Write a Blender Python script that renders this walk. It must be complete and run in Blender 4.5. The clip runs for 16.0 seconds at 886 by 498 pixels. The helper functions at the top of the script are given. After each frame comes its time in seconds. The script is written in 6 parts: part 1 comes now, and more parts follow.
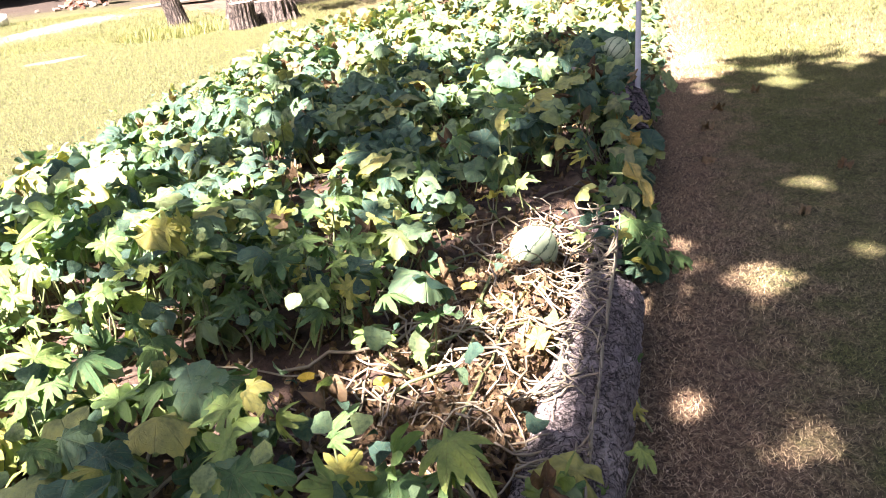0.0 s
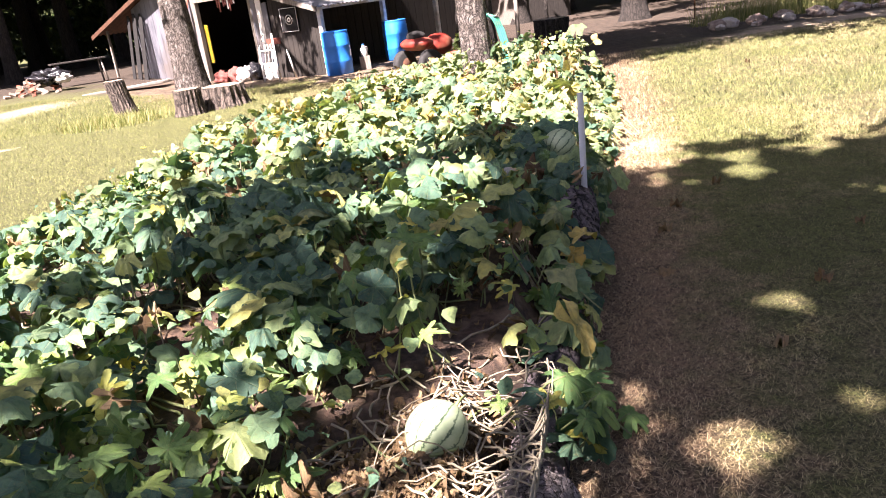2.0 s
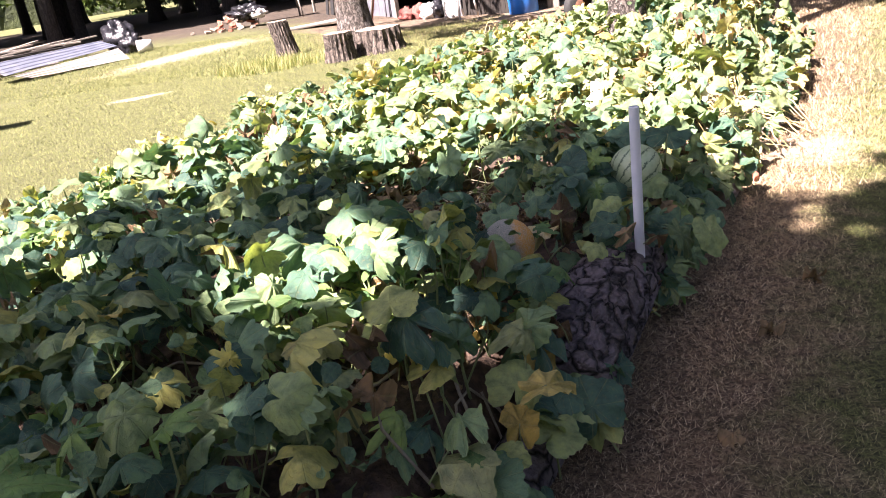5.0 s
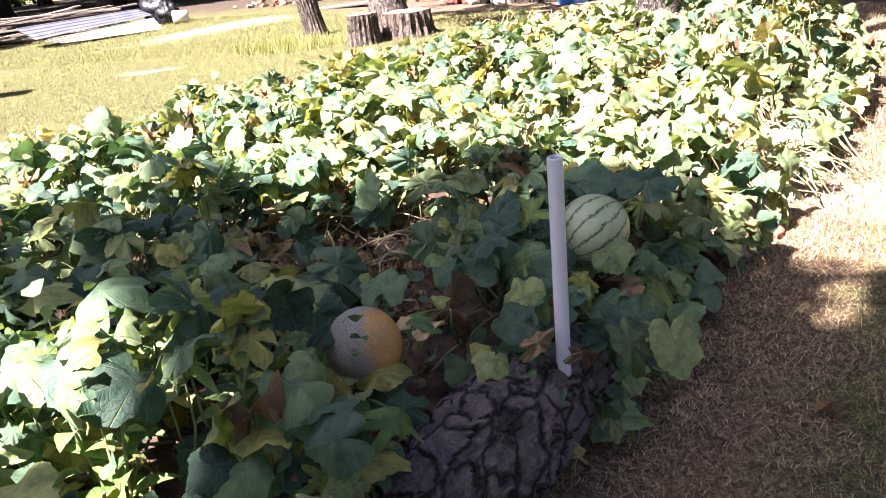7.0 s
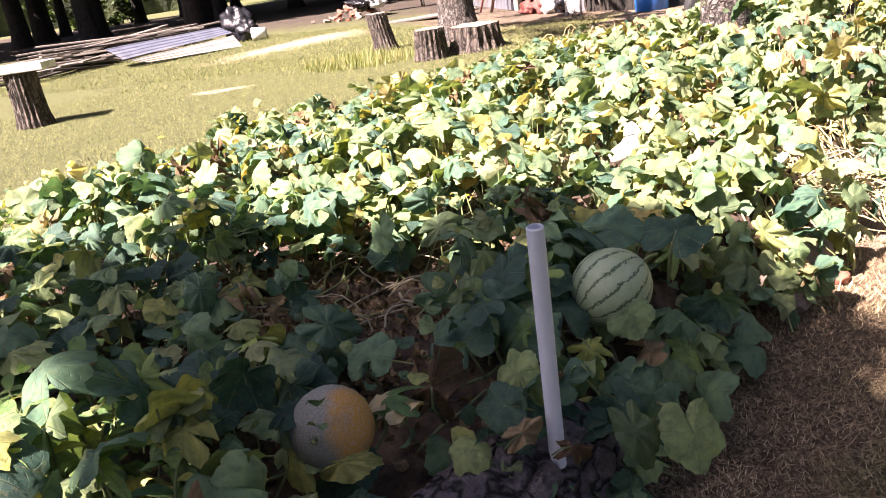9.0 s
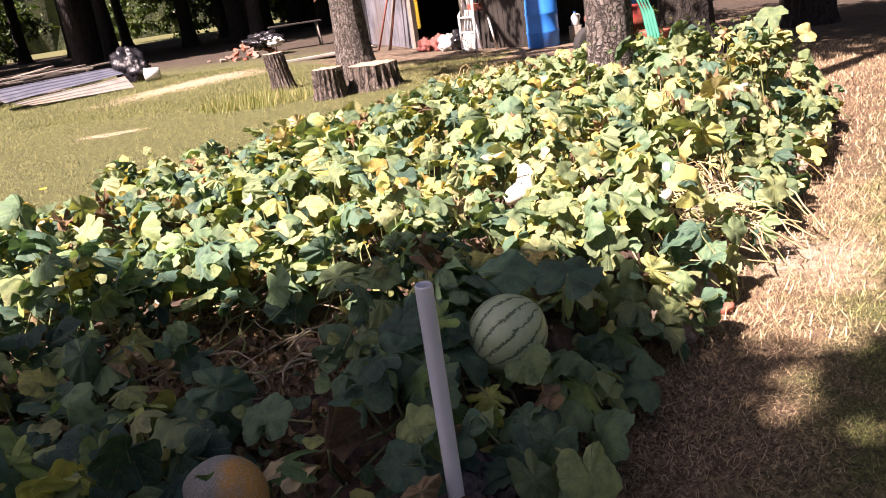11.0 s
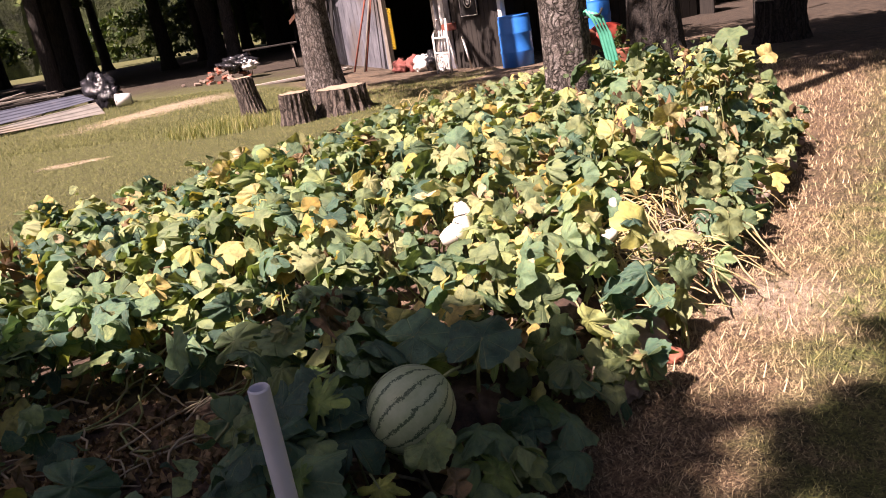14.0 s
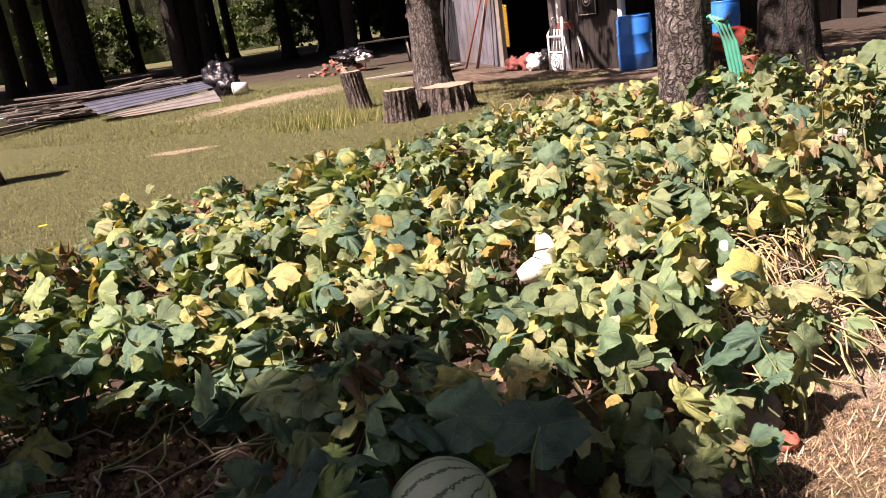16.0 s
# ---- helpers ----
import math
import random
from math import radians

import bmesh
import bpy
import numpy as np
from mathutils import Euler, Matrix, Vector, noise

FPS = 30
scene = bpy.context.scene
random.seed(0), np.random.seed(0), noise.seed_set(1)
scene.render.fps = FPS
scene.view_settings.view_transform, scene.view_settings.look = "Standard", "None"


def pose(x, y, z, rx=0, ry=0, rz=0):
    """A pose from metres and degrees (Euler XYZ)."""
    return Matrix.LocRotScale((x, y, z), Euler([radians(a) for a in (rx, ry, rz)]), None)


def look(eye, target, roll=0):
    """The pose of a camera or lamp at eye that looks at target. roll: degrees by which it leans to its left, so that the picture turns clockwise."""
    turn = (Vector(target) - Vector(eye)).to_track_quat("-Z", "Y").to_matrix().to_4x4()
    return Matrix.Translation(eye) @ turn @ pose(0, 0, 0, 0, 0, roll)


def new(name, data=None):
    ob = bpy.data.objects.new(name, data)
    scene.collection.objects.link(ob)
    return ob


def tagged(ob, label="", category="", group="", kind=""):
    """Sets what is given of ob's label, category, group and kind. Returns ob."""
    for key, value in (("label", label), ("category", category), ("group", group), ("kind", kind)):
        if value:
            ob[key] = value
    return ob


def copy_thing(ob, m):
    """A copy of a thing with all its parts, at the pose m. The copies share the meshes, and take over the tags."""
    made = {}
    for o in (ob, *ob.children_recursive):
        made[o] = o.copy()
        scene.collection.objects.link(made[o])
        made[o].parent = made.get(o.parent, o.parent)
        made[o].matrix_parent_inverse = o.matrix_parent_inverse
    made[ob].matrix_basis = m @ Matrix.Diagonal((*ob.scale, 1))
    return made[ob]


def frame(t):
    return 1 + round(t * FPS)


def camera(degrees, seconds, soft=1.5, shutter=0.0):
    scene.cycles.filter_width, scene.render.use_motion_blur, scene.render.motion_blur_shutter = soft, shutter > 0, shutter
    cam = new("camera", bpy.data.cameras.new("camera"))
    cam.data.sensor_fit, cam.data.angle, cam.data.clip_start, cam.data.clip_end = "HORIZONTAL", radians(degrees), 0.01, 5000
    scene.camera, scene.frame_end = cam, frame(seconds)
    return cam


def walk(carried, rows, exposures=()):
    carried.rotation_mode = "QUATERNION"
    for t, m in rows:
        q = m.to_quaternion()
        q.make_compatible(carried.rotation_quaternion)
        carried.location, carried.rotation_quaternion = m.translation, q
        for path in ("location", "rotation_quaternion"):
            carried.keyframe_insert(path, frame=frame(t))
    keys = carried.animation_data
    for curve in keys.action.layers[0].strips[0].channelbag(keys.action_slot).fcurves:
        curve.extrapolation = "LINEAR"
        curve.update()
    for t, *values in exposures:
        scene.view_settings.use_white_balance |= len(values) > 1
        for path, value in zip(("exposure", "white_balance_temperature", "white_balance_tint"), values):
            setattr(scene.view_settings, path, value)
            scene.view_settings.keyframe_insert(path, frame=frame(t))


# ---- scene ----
cam = camera(59.6, 16.0, 1.0)
PATH = [
    (0, (0.05, -0.166, 1.462), (0.056, 1.669, 0.666), -7.1),
    (0.5, (0.199, -0.071, 1.488), (0.305, 1.803, 0.797), -8.1),
    (1, (0.258, 0.086, 1.499), (0.472, 2.004, 0.975), -5.2),
    (1.5, (0.28, 0.306, 1.503), (0.422, 2.229, 0.971), -7.0),
    (2, (0.376, 0.511, 1.455), (0.468, 2.405, 0.821), -7.8),
    (2.5, (0.598, 0.722, 1.458), (0.47, 2.622, 0.848), -11.3),
    (3, (0.734, 0.96, 1.458), (0.697, 2.881, 0.903), -8.8),
    (3.5, (0.804, 1.264, 1.458), (0.782, 3.155, 0.806), -8.2),
    (4, (0.961, 1.478, 1.437), (0.852, 3.375, 0.813), -8.4),
    (4.2, (1.068, 1.555, 1.443), (0.841, 3.43, 0.783), -9.8),
    (6.3, (1.619, 2.762, 1.323), (0.972, 4.494, 0.561), -8.7),
    (6.5, (1.656, 2.805, 1.327), (1.013, 4.535, 0.556), -10.7),
    (7, (1.676, 3.033, 1.279), (1.079, 4.794, 0.543), -6.5),
    (7.5, (1.705, 3.246, 1.294), (1.039, 4.967, 0.524), -6.6),
    (8, (1.741, 3.296, 1.301), (0.92, 4.971, 0.579), -7.2),
    (8.2, (1.758, 3.314, 1.3), (0.924, 4.987, 0.587), -7.2),
    (10.3, (1.876, 3.331, 1.335), (1.165, 5.073, 0.657), -11.2),
    (10.5, (1.866, 3.338, 1.333), (1.187, 5.087, 0.641), -10.0),
    (11, (1.856, 3.361, 1.347), (1.282, 5.165, 0.702), -8.4),
    (11.5, (1.85, 3.369, 1.366), (1.358, 5.221, 0.794), -8.3),
    (12, (1.828, 3.363, 1.363), (1.371, 5.219, 0.772), -8.8),
    (12.5, (1.803, 3.415, 1.351), (1.581, 5.313, 0.761), -7.1),
    (13, (1.834, 3.469, 1.342), (1.565, 5.36, 0.748), -8.5),
    (13.5, (1.937, 3.583, 1.332), (1.506, 5.433, 0.706), -8.1),
    (14, (2.016, 3.67, 1.347), (1.472, 5.496, 0.739), -9.2),
    (14.5, (2.014, 3.838, 1.335), (1.415, 5.627, 0.672), -9.4),
    (15, (1.969, 4.027, 1.316), (1.399, 5.812, 0.616), -4.9),
    (15.5, (1.983, 4.079, 1.337), (1.221, 5.797, 0.653), -7.0),
    (16, (2.016, 4.073, 1.356), (1.216, 5.812, 0.776), -7.9),
]
walk(cam, [(t, look(eye, target, roll)) for t, eye, target, roll in PATH],
     [(0, 3.25, 6550, 30), (1.2, 2.85, 6550, 31), (4, 2.8, 6500, 29), (6.3, 3.15, 6500, 30), (8.2, 2.95, 6600, 31), (10.3, 2.35, 6950, 35), (13, 1.82, 7150, 38), (16, 1.58, 7100, 38)])

# ---- light ----
world = bpy.data.worlds.new("sky")
scene.world = world
world.use_nodes = True
SUN_TO = Vector((-0.47, -0.63, 1.08)).normalized()
sky = world.node_tree.nodes.new("ShaderNodeTexSky")
sky.sky_type, sky.sun_disc = "NISHITA", False
sky.air_density, sky.dust_density, sky.ozone_density = 0.8, 2.5, 0.6
sky.sun_elevation = math.asin(SUN_TO.z)
sky.sun_rotation = math.atan2(SUN_TO.x, SUN_TO.y)
world.node_tree.links.new(sky.outputs[0], world.node_tree.nodes["Background"].inputs[0])
world.node_tree.nodes["Background"].inputs[1].default_value = 0.029
sun = new("sun", bpy.data.lights.new("sun", "SUN"))
sun.data.energy, sun.data.angle, sun.data.color = 5.0, radians(0.53), (1.0, 0.93, 0.82)
sun.matrix_world = look(SUN_TO * 60, (0, 0, 0))


# ---- materials ----
class Nodes:
    """A small builder for node materials."""

    def __init__(self, name, rough=0.8, metal=0.0):
        self.m = bpy.data.materials.new(name)
        self.m.use_nodes = True
        self.t = self.m.node_tree
        self.b = self.t.nodes["Principled BSDF"]
        self.b.inputs["Roughness"].default_value = rough
        self.b.inputs["Metallic"].default_value = metal
        self.co = self.t.nodes.new("ShaderNodeTexCoord").outputs["Object"]

    def add(self, kind, **values):
        n = self.t.nodes.new(kind)
        for k, v in values.items():
            n.inputs[k.replace("_", " ")].default_value = v
        return n

    def link(self, a, b):
        self.t.links.new(a, b)

    def noise(self, scale, detail=4, rough=0.6, co=None, stretch=None):
        n = self.add("ShaderNodeTexNoise", Scale=scale, Detail=detail, Roughness=rough)
        src = co or self.co
        if stretch:
            mp = self.add("ShaderNodeMapping", Scale=stretch)
            self.link(src, mp.inputs[0])
            src = mp.outputs[0]
        self.link(src, n.inputs["Vector"])
        return n.outputs[0]

    def ramp(self, value, stops):
        r = self.t.nodes.new("ShaderNodeValToRGB")
        e = r.color_ramp.elements
        while len(e) < len(stops):
            e.new(0.5)
        for el, (p, c) in zip(e, stops):
            el.position, el.color = p, (*c, 1)
        self.link(value, r.inputs[0])
        return r.outputs[0]

    def mix(self, fac, a, b, how="MIX"):
        n = self.t.nodes.new("ShaderNodeMix")
        n.data_type, n.blend_type = "RGBA", how
        for s, v in ((n.inputs[0], fac), (n.inputs[6], a), (n.inputs[7], b)):
            if isinstance(v, (int, float)):
                s.default_value = v
            elif isinstance(v, tuple):
                s.default_value = (*v, 1)
            else:
                self.link(v, s)
        return n.outputs[2]

    def math(self, op, a, b=0.0):
        n = self.t.nodes.new("ShaderNodeMath")
        n.operation = op
        for s, v in zip(n.inputs, (a, b)):
            if isinstance(v, (int, float)):
                s.default_value = v
            else:
                self.link(v, s)
        return n.outputs[0]

    def rand(self):
        """A random number for each object and each loose piece of a mesh."""
        o = self.t.nodes.new("ShaderNodeObjectInfo").outputs["Random"]
        g = self.t.nodes.new("ShaderNodeNewGeometry").outputs["Random Per Island"]
        return self.math("FRACT", self.math("ADD", o, g))

    def colour(self, c):
        if isinstance(c, tuple):
            self.b.inputs["Base Color"].default_value = (*c, 1)
        else:
            self.link(c, self.b.inputs["Base Color"])
        return self

    def bump(self, height, strength=0.5, dist=0.01):
        n = self.add("ShaderNodeBump", Strength=strength, Distance=dist)
        self.link(height, n.inputs["Height"])
        self.link(n.outputs[0], self.b.inputs["Normal"])
        return self


def plain(name, a, b, scale, rough=0.75, metal=0.0, bump=0.3, dist=0.004, stretch=None, wear=None):
    """Two-tone material with coarse and fine grain; wear is a third colour in patches."""
    n = Nodes(name, rough, metal)
    c = n.ramp(n.noise(scale, 5, 0.65, None, stretch), [(0.3, a), (0.7, b)])
    if wear:
        c = n.mix(n.ramp(n.noise(scale * 0.23, 3), [(0.52, (0, 0, 0)), (0.66, (1, 1, 1))]), c, wear)
    n.colour(c).bump(n.noise(scale * 3, 4, 0.7, None, stretch), bump, dist)
    return n.m


def leaf_material(name, stops, veins=0.28, rough=0.6, translucent=0.28):
    n = Nodes(name, rough)
    chance = n.rand()
    base = n.ramp(chance, stops)
    uv = n.t.nodes.new("ShaderNodeUVMap").outputs[0]
    xyz = n.add("ShaderNodeSeparateXYZ")
    n.link(uv, xyz.inputs[0])
    dx, dy = n.math("SUBTRACT", xyz.outputs[0], 0.5), n.math("SUBTRACT", xyz.outputs[1], 0.5)
    ang = n.math("ARCTAN2", dx, dy)
    rad = n.math("SQRT", n.math("ADD", n.math("MULTIPLY", dx, dx), n.math("MULTIPLY", dy, dy)))
    wave = n.math("ABSOLUTE", n.math("SINE", n.math("MULTIPLY", ang, 3.5)))
    rib = n.ramp(wave, [(0.0, (1, 1, 1)), (0.13, (0, 0, 0))])
    branch = n.math("ABSOLUTE", n.math("SINE", n.math("SUBTRACT", n.math("MULTIPLY", rad, 38.0), n.math("MULTIPLY", wave, 3.2))))
    branch = n.ramp(branch, [(0.0, (1, 1, 1)), (0.22, (0, 0, 0))])
    shift = n.add("ShaderNodeCombineXYZ")
    n.link(n.math("MULTIPLY", chance, 61.0), shift.inputs[2])
    own = n.t.nodes.new("ShaderNodeVectorMath")
    n.link(uv, own.inputs[0])
    n.link(shift.outputs[0], own.inputs[1])
    own = own.outputs[0]
    c = n.mix(1.0, base, n.ramp(n.noise(4.5, 4, 0.6, own), [(0.32, (0.55, 0.62, 0.62)), (0.5, (1, 1, 1)), (0.70, (1.32, 1.25, 1.05))]), "MULTIPLY")
    c = n.mix(n.math("MULTIPLY", rib, veins), c, (0.36, 0.40, 0.20))
    c = n.mix(n.math("MULTIPLY", branch, veins * 0.4), c, (0.30, 0.35, 0.16))
    c = n.mix(n.ramp(n.noise(13, 5, 0.7, own), [(0.56, (0, 0, 0)), (0.74, (0.6, 0.6, 0.6))]), c, (0.23, 0.19, 0.07))
    n.colour(c)
    n.b.inputs["Specular IOR Level"].default_value = 0.34
    n.bump(n.math("ADD", n.noise(16, 4, 0.65, own), n.math("MULTIPLY", n.math("ADD", rib, n.math("MULTIPLY", branch, 0.5)), -0.5)), 0.75, 0.006)
    tr = n.add("ShaderNodeBsdfTranslucent")
    n.link(n.mix(1.0, c, (0.95, 1.0, 0.40), "MULTIPLY"), tr.inputs[0])
    mixer = n.add("ShaderNodeMixShader", Fac=translucent)
    n.link(n.b.outputs[0], mixer.inputs[1])
    n.link(tr.outputs[0], mixer.inputs[2])
    n.link(mixer.outputs[0], n.t.nodes["Material Output"].inputs[0])
    return n.m


GREEN = leaf_material("melon leaf", [(0.0, (0.032, 0.082, 0.064)), (0.3, (0.079, 0.165, 0.111)), (0.6, (0.158, 0.264, 0.140)), (0.85, (0.271, 0.356, 0.156)), (1.0, (0.436, 0.422, 0.133))])
LOBED = leaf_material("watermelon leaf", [(0.0, (0.063, 0.146, 0.058)), (0.5, (0.149, 0.261, 0.083)), (0.9, (0.280, 0.379, 0.110)), (1.0, (0.459, 0.429, 0.104))])
LIME = leaf_material("squash leaf", [(0.0, (0.063, 0.118, 0.061)), (0.3, (0.137, 0.201, 0.101)), (0.6, (0.236, 0.288, 0.139)), (0.85, (0.368, 0.381, 0.192)), (0.95, (0.525, 0.417, 0.141)), (1.0, (0.588, 0.494, 0.346))])
YELLOW = leaf_material("yellowed leaf", [(0.0, (0.27, 0.19, 0.05)), (0.5, (0.42, 0.32, 0.09)), (1.0, (0.50, 0.42, 0.16))], 0.3, 0.7)
DRY = leaf_material("dry leaf", [(0.0, (0.080, 0.048, 0.026)), (0.6, (0.190, 0.125, 0.068)), (1.0, (0.36, 0.270, 0.16))], 0.2, 0.85, 0.15)
OAK = leaf_material("oak foliage", [(0.0, (0.022, 0.050, 0.014)), (0.6, (0.045, 0.085, 0.022)), (1.0, (0.09, 0.12, 0.03))], 0.1, 0.5, 0.25)
VINE = plain("vine stem", (0.10, 0.14, 0.05), (0.22, 0.25, 0.11), 14, 0.6)
DEADVINE = plain("dry vine", (0.15, 0.125, 0.085), (0.37, 0.33, 0.235), 14, 0.8)
CUT = plain("cut wood", (0.20, 0.15, 0.105), (0.36, 0.29, 0.21), 9, 0.85, 0, 0.5)
WOODGREY = plain("grey weathered wood", (0.11, 0.095, 0.08), (0.26, 0.235, 0.205), 7, 0.9, 0, 0.5, 0.004, (6, 6, 0.6))
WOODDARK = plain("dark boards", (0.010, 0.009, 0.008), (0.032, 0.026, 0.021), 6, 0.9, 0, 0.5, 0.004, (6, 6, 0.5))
# Hut boards: tone lowered to stand in for the shade around the hut.
HUTWOOD = plain("old hut boards in shade tone", (0.010, 0.009, 0.008), (0.040, 0.034, 0.029), 7, 0.9, 0, 0.5, 0.004, (6, 6, 0.6))
REDWOOD = plain("red-brown pole paint", (0.13, 0.032, 0.022), (0.24, 0.07, 0.045), 12, 0.8)
WHITEPAINT = plain("worn white paint", (0.62, 0.61, 0.58), (0.80, 0.79, 0.76), 9, 0.6, 0, 0.2, 0.003, None, (0.42, 0.38, 0.33))
TIN = plain("galvanised roof sheet", (0.21, 0.215, 0.24), (0.35, 0.355, 0.38), 3, 0.5, 0.25, 0.15, 0.004, None, (0.27, 0.24, 0.23))
TINWALL = plain("weathered wall sheet", (0.080, 0.086, 0.105), (0.225, 0.23, 0.26), 4, 0.6, 0.25, 0.2, 0.004, (1, 1, 0.3), (0.14, 0.125, 0.12))
RUST = plain("rusty sheet", (0.045, 0.020, 0.012), (0.12, 0.055, 0.030), 8, 0.9, 0.2)
BLUE = plain("blue barrel plastic", (0.010, 0.16, 0.58), (0.02, 0.22, 0.70), 5, 0.38, 0, 0.1, 0.003, None, (0.03, 0.13, 0.42))
RED = plain("faded red metal", (0.17, 0.016, 0.011), (0.30, 0.04, 0.025), 8, 0.5, 0, 0.2, 0.003, None, (0.22, 0.08, 0.05))
RUBBER = plain("black rubber", (0.012, 0.012, 0.013), (0.03, 0.03, 0.03), 20, 0.85)
BLACKPLASTIC = plain("black plastic film", (0.008, 0.008, 0.010), (0.02, 0.02, 0.024), 8, 0.22, 0, 0.6, 0.02)
GREENHOSE = plain("green hose", (0.03, 0.25, 0.17), (0.08, 0.38, 0.27), 10, 0.45)
YELLOWPLASTIC = plain("yellow plastic", (0.55, 0.38, 0.02), (0.72, 0.52, 0.05), 10, 0.5)
PVC = plain("white pvc", (0.60, 0.63, 0.70), (0.70, 0.73, 0.80), 9, 0.4, 0, 0.1, 0.002, None, (0.52, 0.53, 0.55))
STONE = plain("field stone", (0.17, 0.125, 0.10), (0.34, 0.27, 0.22), 11, 0.95, 0, 0.9, 0.015, None, (0.42, 0.36, 0.31))
LITTERSTONE = plain("pale stone", (0.30, 0.27, 0.24), (0.48, 0.44, 0.40), 11, 0.95, 0, 0.7, 0.01)
SOILM = plain("mulched soil", (0.022, 0.014, 0.010), (0.11, 0.068, 0.046), 26, 0.95, 0, 1.0, 0.02, None, (0.19, 0.13, 0.085))
WIRE = plain("fence wire", (0.07, 0.066, 0.06), (0.14, 0.13, 0.12), 10, 0.55, 0.6)
TERRACOTTA = plain("red clay pot", (0.22, 0.065, 0.04), (0.34, 0.12, 0.075), 10, 0.85)
CLOTHRED = plain("faded red cloth", (0.13, 0.030, 0.026), (0.25, 0.085, 0.07), 14, 0.95)
CLOTHWHITE = plain("white cloth", (0.55, 0.53, 0.50), (0.74, 0.72, 0.70), 10, 0.95)
BLACK = plain("black iron", (0.006, 0.006, 0.007), (0.018, 0.018, 0.017), 15, 0.95)


def cracked(name, a, b, crack, scale, stretch=(1, 1, 1), width=0.07, pale=None, dist=0.02, warped=0.10, faint=0.6):
    """Bark broken into plates by dark furrows, with fine grain over them."""
    n = Nodes(name, 0.95)
    warp = n.add("ShaderNodeMixRGB")
    mp = n.add("ShaderNodeMapping", Scale=stretch)
    nz = n.t.nodes.new("ShaderNodeTexNoise")
    nz.inputs["Scale"].default_value = scale * 0.6
    nz.inputs["Detail"].default_value = 5
    n.link(n.co, nz.inputs["Vector"])
    n.link(n.co, mp.inputs[0])
    warp.inputs[0].default_value = warped
    n.link(mp.outputs[0], warp.inputs[1])
    n.link(nz.outputs[1], warp.inputs[2])
    v = n.t.nodes.new("ShaderNodeTexVoronoi")
    v.feature = "DISTANCE_TO_EDGE"
    v.inputs["Scale"].default_value = scale
    n.link(warp.outputs[0], v.inputs["Vector"])
    furrow = n.ramp(v.outputs["Distance"], [(0.0, (0, 0, 0)), (width, (1, 1, 1))])
    tone = n.ramp(n.noise(scale * 2.3, 6, 0.7), [(0.3, a), (0.7, b)])
    if pale:
        tone = n.mix(n.ramp(n.noise(scale * 0.35, 4), [(0.48, (0, 0, 0)), (0.62, (1, 1, 1))]), tone, pale)
    v2 = n.t.nodes.new("ShaderNodeTexVoronoi")
    v2.feature = "DISTANCE_TO_EDGE"
    v2.inputs["Scale"].default_value = scale * 2.9
    n.link(warp.outputs[0], v2.inputs["Vector"])
    small = n.ramp(v2.outputs["Distance"], [(0.0, (faint, faint, faint)), (width * 1.4, (1, 1, 1))])
    furrow = n.math("MULTIPLY", furrow, small)
    n.colour(n.mix(furrow, crack, tone))
    n.bump(n.math("ADD", furrow, n.math("MULTIPLY", n.noise(scale * 4, 5, 0.7), 0.7)), 1.0, dist)
    return n.m


BARK = cracked("oak bark plates", (0.13, 0.105, 0.092), (0.40, 0.35, 0.31), (0.020, 0.015, 0.012), 24, (1, 1, 0.30), 0.22, (0.45, 0.41, 0.38), 0.04)
# Bark of trunks in shade; the shade is put into these near-black tones.
SHADEBARK = cracked("shaded bark plates", (0.020, 0.016, 0.014), (0.066, 0.056, 0.047), (0.007, 0.006, 0.005), 14, (1, 1, 0.2), 0.16)
STUMPBARK = cracked("stump bark plates", (0.07, 0.055, 0.046), (0.23, 0.19, 0.16), (0.016, 0.012, 0.01), 15, (1, 1, 0.22), 0.18)

# lawn: straw, green patches, bare sandy earth
def spot(n, at, rx, ry, turn, edge, wobble):
    """1 inside a ragged patch of the ground, 0 outside."""
    mp = n.add("ShaderNodeMapping")
    mp.vector_type = "TEXTURE"
    mp.inputs["Location"].default_value = (*at, 0)
    mp.inputs["Rotation"].default_value = (0, 0, radians(turn))
    mp.inputs["Scale"].default_value = (rx, ry, 1)
    n.link(n.place, mp.inputs[0])
    d = n.t.nodes.new("ShaderNodeVectorMath")
    d.operation = "LENGTH"
    n.link(mp.outputs[0], d.inputs[0])
    return n.ramp(n.math("ADD", d.outputs["Value"], n.math("MULTIPLY", n.math("SUBTRACT", wobble, 0.5), 2.2)), [(0.55, (1, 1, 1)), (0.55 + edge, (0, 0, 0))])


